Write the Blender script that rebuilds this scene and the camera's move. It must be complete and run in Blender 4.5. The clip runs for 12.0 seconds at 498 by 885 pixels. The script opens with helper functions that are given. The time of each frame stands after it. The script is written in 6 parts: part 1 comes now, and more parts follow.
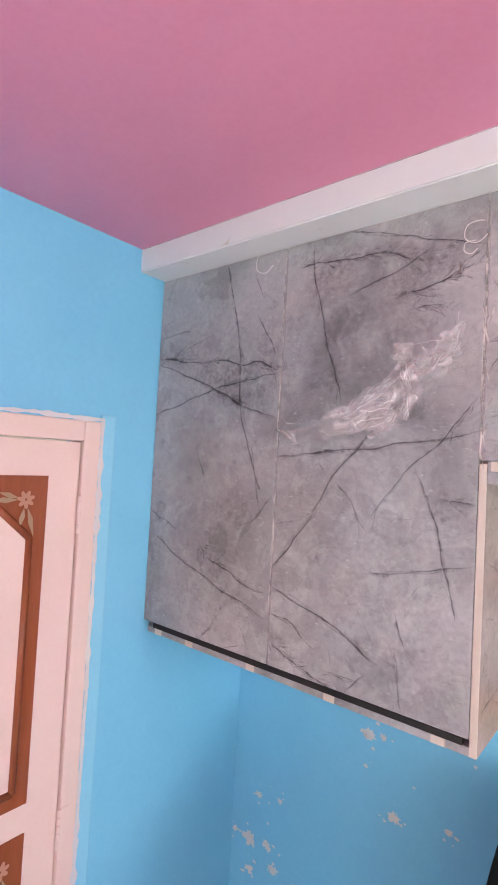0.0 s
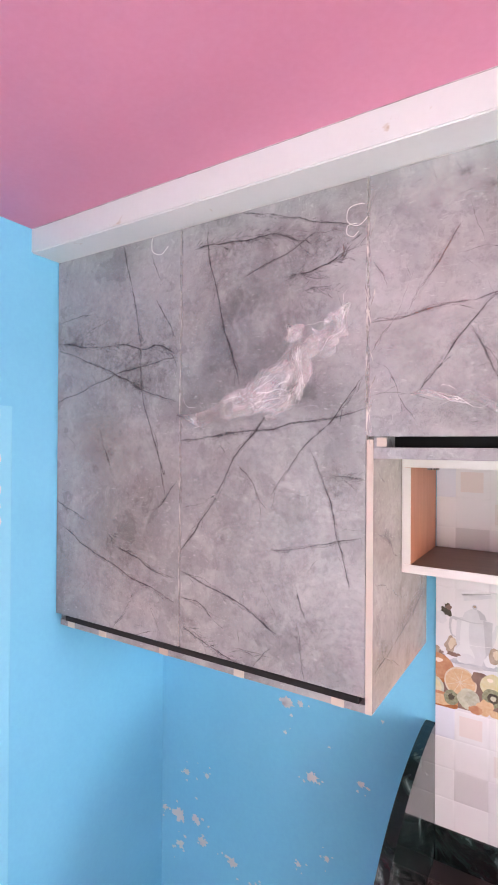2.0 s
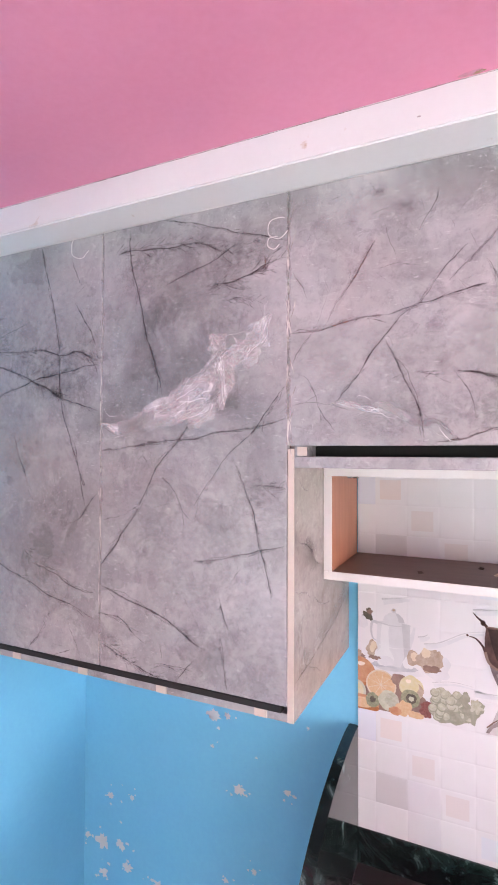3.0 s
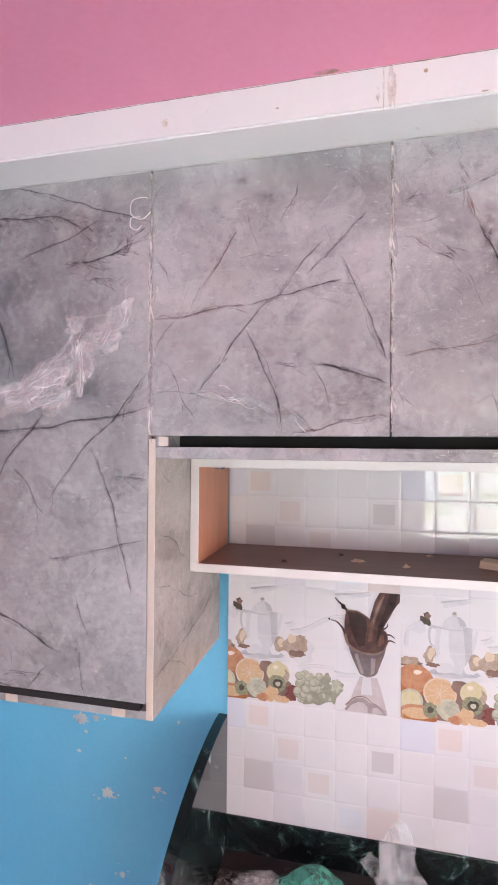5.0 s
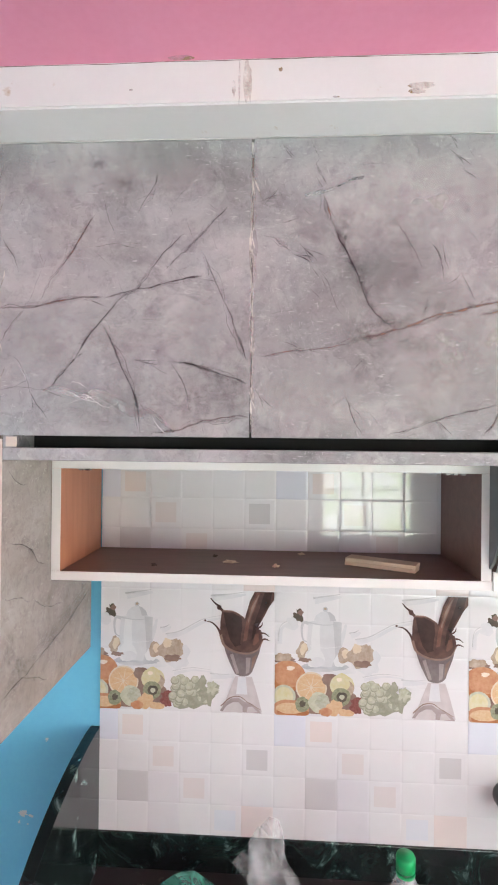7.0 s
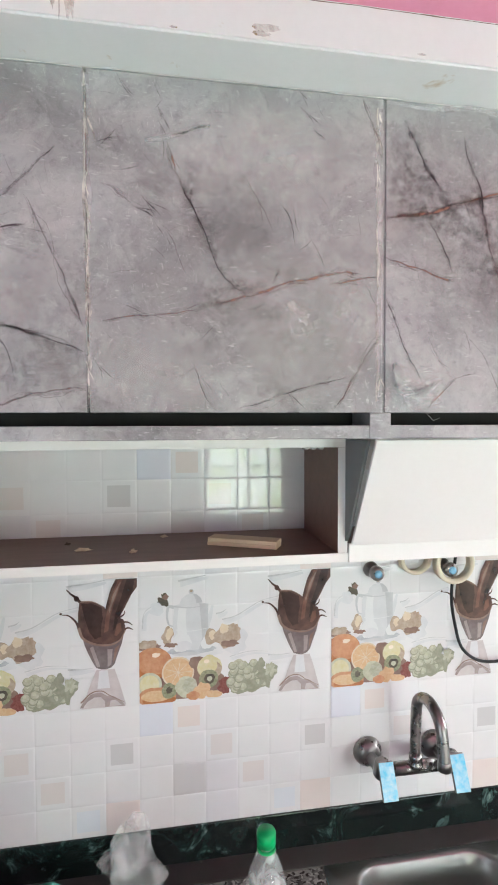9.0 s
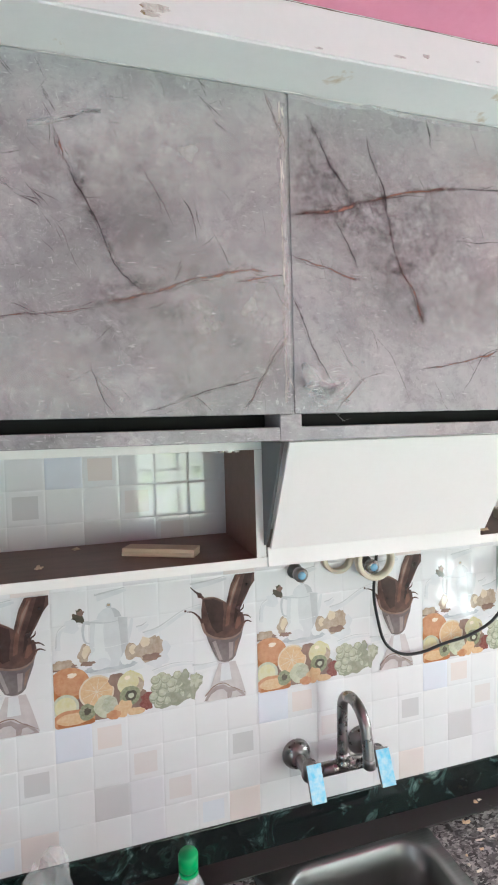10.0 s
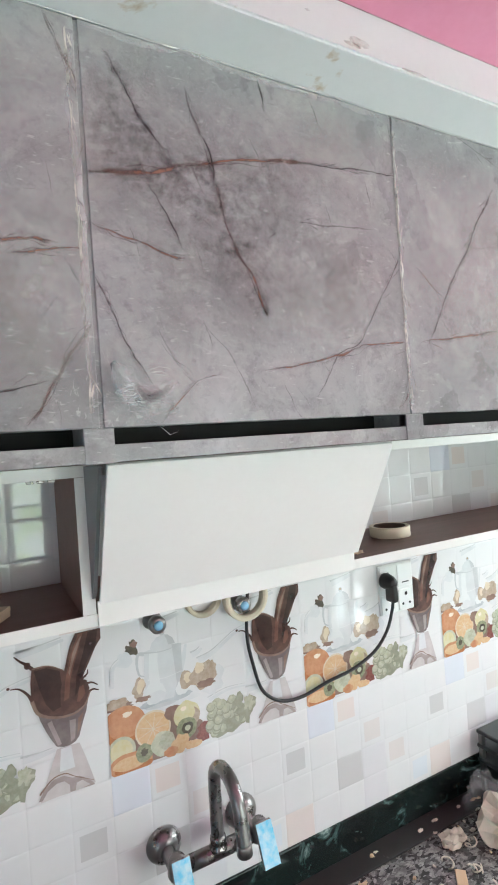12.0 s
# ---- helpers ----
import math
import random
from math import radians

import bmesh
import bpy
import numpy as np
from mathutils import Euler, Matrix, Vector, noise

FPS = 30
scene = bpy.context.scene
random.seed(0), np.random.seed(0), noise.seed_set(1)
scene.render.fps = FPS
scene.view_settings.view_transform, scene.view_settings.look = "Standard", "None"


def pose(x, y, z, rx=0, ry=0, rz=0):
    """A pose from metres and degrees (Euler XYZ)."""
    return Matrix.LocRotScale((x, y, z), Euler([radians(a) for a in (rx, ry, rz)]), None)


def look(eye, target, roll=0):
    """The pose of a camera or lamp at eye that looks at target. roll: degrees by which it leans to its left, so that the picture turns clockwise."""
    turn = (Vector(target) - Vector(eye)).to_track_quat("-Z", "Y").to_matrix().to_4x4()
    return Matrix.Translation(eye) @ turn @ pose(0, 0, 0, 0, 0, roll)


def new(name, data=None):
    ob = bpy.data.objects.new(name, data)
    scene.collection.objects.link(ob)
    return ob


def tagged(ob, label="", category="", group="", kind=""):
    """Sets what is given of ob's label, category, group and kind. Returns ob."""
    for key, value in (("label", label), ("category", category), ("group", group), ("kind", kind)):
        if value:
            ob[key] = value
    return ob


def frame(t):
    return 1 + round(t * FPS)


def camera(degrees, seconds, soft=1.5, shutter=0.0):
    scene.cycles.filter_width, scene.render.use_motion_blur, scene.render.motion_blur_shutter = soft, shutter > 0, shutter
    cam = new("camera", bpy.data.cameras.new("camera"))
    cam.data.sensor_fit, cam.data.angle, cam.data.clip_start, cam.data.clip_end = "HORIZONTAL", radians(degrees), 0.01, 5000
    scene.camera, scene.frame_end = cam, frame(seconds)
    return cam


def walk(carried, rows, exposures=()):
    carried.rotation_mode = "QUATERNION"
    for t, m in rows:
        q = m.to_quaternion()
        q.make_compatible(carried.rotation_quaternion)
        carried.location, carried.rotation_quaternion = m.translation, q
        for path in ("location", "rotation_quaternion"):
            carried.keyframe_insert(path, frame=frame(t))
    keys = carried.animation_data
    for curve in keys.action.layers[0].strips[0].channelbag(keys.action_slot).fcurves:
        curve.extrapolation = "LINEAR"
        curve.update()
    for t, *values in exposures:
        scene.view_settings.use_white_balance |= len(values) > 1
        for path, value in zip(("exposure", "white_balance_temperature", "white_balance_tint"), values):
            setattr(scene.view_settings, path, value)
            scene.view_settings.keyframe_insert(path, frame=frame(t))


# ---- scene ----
cam = camera(51.8, 12.0, 1.9)
PATH = [
    (0, (-0.042, 0.044, 1.929), (-1.321, 1.581, 2.003), 3.1),
    (0.5, (-0.036, 0.047, 1.921), (-1.281, 1.611, 1.989), 2.4),
    (1, (-0.022, 0.051, 1.925), (-1.233, 1.643, 1.976), 1.5),
    (1.5, (-0.006, 0.069, 1.93), (-1.163, 1.7, 1.942), 0.6),
    (2, (0.014, 0.081, 1.936), (-1.05, 1.775, 1.945), 0.4),
    (2.5, (0.031, 0.095, 1.941), (-0.931, 1.848, 1.972), 0.3),
    (3, (0.031, 0.098, 1.937), (-0.808, 1.912, 1.983), 0.2),
    (5, (0.083, 0.138, 1.932), (-0.375, 2.085, 1.954), 0.5),
    (5.5, (0.102, 0.152, 1.934), (-0.266, 2.118, 1.943), 0.5),
    (6, (0.125, 0.165, 1.934), (-0.172, 2.142, 1.935), 0.5),
    (6.5, (0.142, 0.169, 1.939), (-0.062, 2.158, 1.95), 0.4),
    (7, (0.16, 0.178, 1.941), (0.051, 2.175, 1.951), 0.6),
    (7.5, (0.178, 0.19, 1.939), (0.172, 2.19, 1.925), 0.7),
    (9.5, (0.245, 0.252, 1.935), (0.681, 2.202, 1.855), -0.8),
    (10, (0.275, 0.263, 1.94), (0.836, 2.182, 1.866), -1.5),
    (10.5, (0.318, 0.279, 1.943), (1.027, 2.149, 1.888), -2.1),
    (11, (0.351, 0.305, 1.937), (1.156, 2.135, 1.882), -2.6),
    (11.5, (0.392, 0.345, 1.935), (1.287, 2.133, 1.898), -3.2),
    (12, (0.436, 0.392, 1.922), (1.364, 2.164, 1.929), -4.0),
]
walk(cam, [(t, look(eye, target, roll)) for t, eye, target, roll in PATH],
     [(0.0, -0.14, 6580, 20), (1.0, 0.12, 6600, 20), (2.0, 0.12, 6480, 21), (2.5, 0.12, 6330, 22), (5.5, -0.15, 6340, 15), (7.5, -0.22, 6320, 4), (9.5, -0.40, 6100, -2), (12.0, -0.63, 5980, -4)])

# ---- light ----
world = bpy.data.worlds.new("world")
scene.world = world
world.use_nodes = True
wn = world.node_tree
sky = wn.nodes.new("ShaderNodeTexSky")
sky.sky_type, sky.sun_disc = "NISHITA", False
sky.sun_elevation, sky.sun_rotation = radians(40), radians(120)
wn.links.new(sky.outputs[0], wn.nodes["Background"].inputs[0])
wn.nodes["Background"].inputs[1].default_value = 0.12


def area(name, m, sx, sy, watts, colour):
    d = bpy.data.lights.new(name, "AREA")
    d.shape, d.size, d.size_y, d.energy, d.color = "RECTANGLE", sx, sy, watts, colour
    ob = new(name, d)
    ob.matrix_world = m
    return ob


# daylight in the right wall's window and in a wide one assumed in the far wall
area("side_light", look((2.99, 0.65, 1.83), (-1.2, 0.45, 1.35)), 0.9, 0.92, 41, (0.96, 0.985, 1.0))
area("far_light", look((2.10, -2.30, 1.28), (0.0, 1.4, 1.5)), 1.1, 1.55, 40, (0.96, 0.985, 1.0))

# added fill lamp that brightens the left part of the ceiling
area("left_fill_light", look((-1.296, -0.85, 1.58), (0.4, -0.4, 2.3)), 0.75, 1.0, 17, (0.96, 0.985, 1.0))

# ---- materials ----
def mat(name, colour=(0.5, 0.5, 0.5), rough=0.5, metal=0.0):
    m = bpy.data.materials.new(name)
    m.use_nodes = True
    b = m.node_tree.nodes["Principled BSDF"]
    b.inputs["Base Color"].default_value = (*colour, 1)
    b.inputs["Roughness"].default_value = rough
    b.inputs["Metallic"].default_value = metal
    return m


def bsdf(m):
    return m.node_tree.nodes["Principled BSDF"]


def add(m, kind, **values):
    n = m.node_tree.nodes.new(kind)
    for k, v in values.items():
        n.inputs[k.replace("_", " ")].default_value = v
    return n


def link(m, a, b):
    m.node_tree.links.new(a, b)


def coords(m, scale=(1, 1, 1)):
    tc = add(m, "ShaderNodeTexCoord")
    mp = add(m, "ShaderNodeMapping")
    mp.inputs["Scale"].default_value = scale
    link(m, tc.outputs["Object"], mp.inputs["Vector"])
    return mp.outputs[0]


def ramp(m, fac, stops):
    r = add(m, "ShaderNodeValToRGB")
    e = r.color_ramp.elements
    while len(e) < len(stops):
        e.new(0.5)
    for i, (p, c) in enumerate(stops):
        e[i].position, e[i].color = p, (*c, 1)
    link(m, fac, r.inputs[0])
    return r.outputs[0]


def noise_tex(m, vec, scale, detail=6.0, rough=0.55, warp=0.0):
    n = add(m, "ShaderNodeTexNoise", Scale=scale, Detail=detail, Roughness=rough, Distortion=warp)
    link(m, vec, n.inputs["Vector"])
    return n.outputs["Fac"]


def mix(m, fac, a, b, mode="MIX"):
    n = m.node_tree.nodes.new("ShaderNodeMix")
    n.data_type, n.blend_type = "RGBA", mode
    for sock, v in ((n.inputs[0], fac), (n.inputs[6], a), (n.inputs[7], b)):
        if isinstance(v, (int, float)):
            sock.default_value = v
        elif isinstance(v, tuple):
            sock.default_value = (*v, 1)
        else:
            link(m, v, sock)
    return n.outputs[2]


def bump(m, height, strength, distance=0.002):
    n = add(m, "ShaderNodeBump", Strength=strength, Distance=distance)
    link(m, height, n.inputs["Height"])
    link(m, n.outputs[0], bsdf(m).inputs["Normal"])


def colour_in(m, socket):
    link(m, socket, bsdf(m).inputs["Base Color"])


def painted(name, colour, dark, dirt=None, rough=0.55, relief=0.25):
    """Brushed wall paint: broad patches, roller grain and a few marks."""
    m = mat(name, colour, rough)
    v = coords(m)
    c = ramp(m, noise_tex(m, v, 2.2, 4), [(0.3, dark), (0.7, colour)])
    fine = noise_tex(m, v, 90, 3)
    c = mix(m, 0.03, c, ramp(m, fine, [(0.3, (0, 0, 0)), (0.7, (1, 1, 1))]), "OVERLAY")
    if dirt:
        spots = ramp(m, noise_tex(m, v, 14, 5, 0.6, 0.4), [(0.66, (0, 0, 0)), (0.74, (1, 1, 1))])
        c = mix(m, spots, c, dirt)
    colour_in(m, c)
    bump(m, noise_tex(m, v, 35, 6, 0.6), relief, 0.002)
    return m


BLUE = painted("blue_wall_paint", (0.185, 0.57, 0.80), (0.16, 0.525, 0.755), relief=0.05)
# wall blue with the angled band's extra light put into the colour
BLUEBAND = painted("lit_blue_paint", (0.24, 0.63, 0.82), (0.215, 0.60, 0.79), relief=0.05)
PINK = painted("pink_ceiling_paint", (0.75, 0.295, 0.42), (0.70, 0.26, 0.38), relief=0.05)
BEAM = painted("white_beam_paint", (0.77, 0.78, 0.765), (0.73, 0.74, 0.725), (0.52, 0.42, 0.30), 0.45, 0.15)
CREAM = painted("cream_wall_paint", (0.72, 0.68, 0.64), (0.66, 0.62, 0.58))
DOORPINK = painted("pale_pink_gloss_paint", (0.775, 0.62, 0.565), (0.745, 0.585, 0.53), None, 0.3, 0.08)
FLOOR = painted("pale_stone_floor", (0.66, 0.63, 0.60), (0.58, 0.55, 0.52), None, 0.3, 0.05)


def stone_laminate(name, tint, dark, light, gloss=0.0):
    """Grey laminate printed as stone: clouds, speckle and faint scratches."""
    m = mat(name, tint, 0.34)
    v = coords(m)
    cloud = noise_tex(m, v, 3.2, 8, 0.62, 0.6)
    c = ramp(m, cloud, [(0.30, dark), (0.46, tint), (0.70, light)])
    broad = ramp(m, noise_tex(m, v, 1.3, 3, 0.5, 0.4), [(0.36, (0, 0, 0)), (0.62, (0.75, 0.75, 0.75))])
    c = mix(m, broad, mix(m, 0.45, c, dark), c)
    patch = ramp(m, noise_tex(m, v, 11, 6, 0.7, 0.9), [(0.50, (0, 0, 0)), (0.70, (0.9, 0.9, 0.9))])
    c = mix(m, patch, c, mix(m, 0.45, c, light))
    blot = ramp(m, noise_tex(m, v, 7.5, 9, 0.74, 1.4), [(0.58, (0, 0, 0)), (0.74, (0.7, 0.7, 0.7))])
    c = mix(m, blot, c, dark)
    warm = ramp(m, noise_tex(m, v, 2.6, 4, 0.5, 0.3), [(0.55, (0, 0, 0)), (0.75, (0.28, 0.28, 0.28))])
    c = mix(m, warm, c, (0.46, 0.37, 0.34))
    wisp = ramp(m, noise_tex(m, coords(m, (1.0, 1.0, 2.6)), 16, 8, 0.72, 2.2), [(0.60, (0, 0, 0)), (0.72, (0.6, 0.6, 0.6))])
    c = mix(m, wisp, c, light)
    crumb = ramp(m, noise_tex(m, v, 55, 6, 0.75, 0.5), [(0.32, (0.55, 0.53, 0.55)), (0.5, (1, 1, 1))])
    c = mix(m, 0.4, c, crumb, "MULTIPLY")
    speck = ramp(m, noise_tex(m, v, 120, 4, 0.7), [(0.30, (0.62, 0.60, 0.62)), (0.45, (1, 1, 1))])
    c = mix(m, 0.35, c, speck, "MULTIPLY")
    scuff = ramp(m, noise_tex(m, coords(m, (1.6, 1.0, 1.0)), 38, 7, 0.8, 3.0), [(0.585, (0, 0, 0)), (0.64, (0.75, 0.75, 0.75))])
    gate = ramp(m, noise_tex(m, v, 5.5, 3, 0.5, 0.5), [(0.46, (0, 0, 0)), (0.62, (1, 1, 1))])
    c = mix(m, mix(m, 1.0, scuff, gate, "MULTIPLY"), c, light)
    hair = ramp(m, noise_tex(m, coords(m, (1.0, 1.0, 4.0)), 60, 2, 0.4), [(0.68, (0, 0, 0)), (0.76, (0.6, 0.6, 0.6))])
    c = mix(m, hair, c, light)
    colour_in(m, c)
    r = ramp(m, noise_tex(m, v, 7, 5), [(0.3, (0.22 - gloss,) * 3), (0.7, (0.38 - gloss,) * 3)])
    link(m, r, bsdf(m).inputs["Roughness"])
    bump(m, noise_tex(m, v, 240, 3), 0.08 - 0.3 * gloss, 0.0006)
    return m


STONE = stone_laminate("grey_stone_laminate", (0.362, 0.357, 0.357), (0.185, 0.178, 0.181), (0.58, 0.57, 0.565))
STONE_WARM = stone_laminate("taupe_stone_laminate", (0.315, 0.275, 0.245), (0.20, 0.165, 0.145), (0.44, 0.40, 0.37), 0.14)


def veiny(name, colour, cover, grain=42, low=0.34, high=0.62, printed=False):
    """Printed ink, broken up so that it fades in and out; a print also follows the mesh's own density."""
    m = mat(name, colour, 0.4)
    t = m.node_tree
    clear = t.nodes.new("ShaderNodeBsdfTransparent")
    mixer = t.nodes.new("ShaderNodeMixShader")
    f = ramp(m, noise_tex(m, coords(m), grain, 5, 0.7), [(low, (0, 0, 0)), (high, (cover, cover, cover))])
    if printed:
        dens = t.nodes.new("ShaderNodeAttribute")
        dens.attribute_name = "print_strength"
        times = t.nodes.new("ShaderNodeMath")
        times.operation = "MULTIPLY"
        link(m, f, times.inputs[0])
        link(m, dens.outputs["Fac"], times.inputs[1])
        f = times.outputs[0]
    link(m, f, mixer.inputs[0])
    link(m, clear.outputs[0], mixer.inputs[1])
    link(m, bsdf(m).outputs[0], mixer.inputs[2])
    link(m, mixer.outputs[0], t.nodes["Material Output"].inputs[0])
    return m


INK = veiny("dark_vein_ink", (0.105, 0.075, 0.075), 0.88, 95, 0.30, 0.58, True)
RUST = veiny("rust_vein_ink", (0.34, 0.165, 0.115), 0.92, 80, 0.26, 0.56, True)
SMOKE = veiny("soft_smoky_ink", (0.15, 0.128, 0.135), 0.70, 75, 0.36, 0.74, True)
PALE = veiny("pale_tone_print", (0.66, 0.64, 0.61), 0.62, 20, 0.34, 0.70, True)


def wood(name, a, b, stretch, rough=0.5):
    m = mat(name, a, rough)
    v = coords(m, stretch)
    c = ramp(m, noise_tex(m, v, 6, 8, 0.6, 0.6), [(0.3, a), (0.7, b)])
    colour_in(m, c)
    bump(m, noise_tex(m, v, 40, 4), 0.12, 0.001)
    return m


# the brown laminate again, with side daylight put into its colour
UPRIGHT_LIT = wood("lit_carcass_board", (0.43, 0.165, 0.085), (0.52, 0.22, 0.12), (6, 6, 1), 0.45)
INNER = wood("brown_carcass_board", (0.15, 0.075, 0.055), (0.205, 0.105, 0.08), (1, 6, 6), 0.45)
MOULD = wood("brown_gloss_door_paint", (0.25, 0.065, 0.025), (0.31, 0.09, 0.035), (8, 8, 1), 0.25)
PLY = wood("raw_plywood", (0.62, 0.47, 0.32), (0.72, 0.58, 0.42), (1, 1, 30), 0.7)
PALEWOOD = wood("pale_wood_strip", (0.50, 0.34, 0.20), (0.60, 0.44, 0.28), (10, 1, 10), 0.6)
BAND = painted("white_edge_band", (0.80, 0.77, 0.74), (0.76, 0.73, 0.70), None, 0.35, 0.03)
BANDCREAM = painted("cream_edge_band", (0.64, 0.56, 0.49), (0.56, 0.48, 0.40), None, 0.4, 0.05)
FLAPMAT = painted("white_board_face", (0.83, 0.79, 0.77), (0.81, 0.77, 0.75), None, 0.32, 0.03)
BLACKGAP = mat("black_gap_shade", (0.010, 0.009, 0.009), 0.8)
GROUT = mat("pale_grout", (0.74, 0.72, 0.71), 0.8)
CHROME = mat("dull_chrome", (0.30, 0.285, 0.28), 0.2, 1.0)
STEEL = mat("brushed_steel", (0.25, 0.245, 0.24), 0.3, 1.0)
BLACKPLASTIC = mat("black_plastic", (0.015, 0.015, 0.016), 0.4)
WHITEPLASTIC = mat("white_plastic", (0.78, 0.78, 0.77), 0.3)
GREYPLASTIC = mat("grey_plastic", (0.15, 0.155, 0.16), 0.4)
GREENCAP = mat("green_cap_plastic", (0.01, 0.33, 0.10), 0.35)
TAPE = mat("masking_tape", (0.66, 0.57, 0.44), 0.6)
TAPECORE = mat("dark_tape_core", (0.10, 0.07, 0.05), 0.8)
BLUECAP = mat("blue_cap", (0.24, 0.46, 0.66), 0.2)
PLASTER = painted("bare_white_plaster", (0.74, 0.72, 0.70), (0.60, 0.62, 0.66), None, 0.8, 0.5)
v = coords(CHROME)
link(CHROME, ramp(CHROME, noise_tex(CHROME, v, 30, 4), [(0.3, (0.22, 0.22, 0.22)), (0.7, (0.38, 0.38, 0.38))]), bsdf(CHROME).inputs["Roughness"])
v = coords(STEEL, (1, 30, 1))
link(STEEL, ramp(STEEL, noise_tex(STEEL, v, 8, 4), [(0.3, (0.30, 0.30, 0.30)), (0.7, (0.46, 0.46, 0.46))]), bsdf(STEEL).inputs["Roughness"])
bluefilm = mat("blue_protective_film", (0.16, 0.52, 0.72), 0.2)
v = coords(bluefilm)
colour_in(bluefilm, ramp(bluefilm, noise_tex(bluefilm, v, 60, 4), [(0.35, (0.14, 0.50, 0.72)), (0.68, (0.45, 0.62, 0.70))]))


def tile_glaze(name, colour):
    m = mat(name, colour, 0.05)
    b = bsdf(m)
    b.inputs["Coat Weight"].default_value = 0.6
    b.inputs["Coat Roughness"].default_value = 0.02
    v = coords(m)
    c = ramp(m, noise_tex(m, v, 9, 3), [(0.3, tuple(x * 0.96 for x in colour)), (0.7, colour)])
    colour_in(m, c)
    bump(m, noise_tex(m, v, 14, 2), 0.05, 0.001)
    return m


GLAZE = tile_glaze("white_tile_glaze", (0.78, 0.76, 0.765))
GL_LILAC = tile_glaze("lilac_tile_glaze", (0.715, 0.72, 0.785))
GL_SALMON = tile_glaze("salmon_tile_glaze", (0.765, 0.675, 0.645))
GL_BEIGE = tile_glaze("beige_tile_glaze", (0.745, 0.685, 0.67))
GL_GREY = tile_glaze("grey_tile_glaze", (0.63, 0.605, 0.61))
GL_MAUVE = tile_glaze("mauve_tile_glaze", (0.74, 0.715, 0.735))
GL_SKY = tile_glaze("sky_tile_glaze", (0.735, 0.75, 0.795))
PRINT = {}


def ink(name, a, b, scale=60):
    """Glossy printed colour with some shading of its own."""
    m = mat("print_" + name, a, 0.08)
    bsdf(m).inputs["Coat Weight"].default_value = 0.5
    c = ramp(m, noise_tex(m, coords(m), scale, 4, 0.6), [(0.35, a), (0.65, b)])
    colour_in(m, c)
    PRINT[name] = m


ink("orange", (0.486, 0.218, 0.112), (0.587, 0.319, 0.178))
ink("flesh", (0.624, 0.391, 0.215), (0.688, 0.483, 0.300), 120)
ink("peel", (0.658, 0.531, 0.376), (0.715, 0.616, 0.475))
ink("lemon", (0.625, 0.554, 0.300), (0.666, 0.617, 0.420))
ink("lime", (0.46, 0.46, 0.33), (0.60, 0.59, 0.46))
ink("kiwi", (0.202, 0.216, 0.124), (0.336, 0.336, 0.223), 150)
ink("seed", (0.07, 0.06, 0.05), (0.14, 0.12, 0.08))
ink("berry", (0.171, 0.051, 0.044), (0.267, 0.097, 0.083), 200)
ink("grape", (0.40, 0.395, 0.29), (0.54, 0.525, 0.42), 90)
ink("leaf", (0.27, 0.275, 0.20), (0.36, 0.36, 0.28), 90)
ink("pot", (0.63, 0.63, 0.64), (0.69, 0.69, 0.70), 25)
ink("potshade", (0.51, 0.51, 0.525), (0.60, 0.60, 0.61), 25)
ink("ginger", (0.377, 0.285, 0.207), (0.513, 0.414, 0.329), 90)
ink("cocoa", (0.055, 0.028, 0.024), (0.13, 0.07, 0.055), 30)
ink("cocoalight", (0.20, 0.125, 0.10), (0.30, 0.20, 0.16), 30)
ink("cupglass", (0.14, 0.11, 0.11), (0.24, 0.20, 0.195), 25)
ink("shadow", (0.52, 0.46, 0.46), (0.62, 0.56, 0.56), 25)
ink("mirrored", (0.300, 0.236, 0.229), (0.401, 0.331, 0.317), 30)
ink("orangedark", (0.36, 0.13, 0.05), (0.48, 0.20, 0.08))
ink("shine", (0.80, 0.66, 0.52), (0.84, 0.74, 0.62))
ink("potlight", (0.72, 0.72, 0.72), (0.76, 0.76, 0.76), 25)
ink("cocoadark", (0.030, 0.016, 0.014), (0.055, 0.030, 0.026), 30)
ink("line", (0.50, 0.49, 0.50), (0.64, 0.63, 0.63), 40)
ink("mist", (0.66, 0.655, 0.67), (0.73, 0.72, 0.73), 30)
ink("dish", (0.42, 0.44, 0.47), (0.58, 0.59, 0.61), 40)
ink("cuplight", (0.30, 0.25, 0.245), (0.40, 0.34, 0.33), 25)
ink("cocoawarm", (0.12, 0.055, 0.042), (0.20, 0.10, 0.075), 30)

GRANITE_BLACK = mat("black_green_marble", (0.012, 0.016, 0.016), 0.1)
v = coords(GRANITE_BLACK)
g = ramp(GRANITE_BLACK, noise_tex(GRANITE_BLACK, v, 9, 9, 0.68, 1.6), [(0.40, (0.008, 0.010, 0.010)), (0.57, (0.012, 0.022, 0.020)), (0.63, (0.08, 0.13, 0.12)), (0.71, (0.36, 0.44, 0.41))])
g2 = ramp(GRANITE_BLACK, noise_tex(GRANITE_BLACK, v, 34, 6, 0.7, 0.8), [(0.66, (0, 0, 0)), (0.76, (0.7, 0.7, 0.7))])
colour_in(GRANITE_BLACK, mix(GRANITE_BLACK, g2, g, (0.22, 0.28, 0.27)))

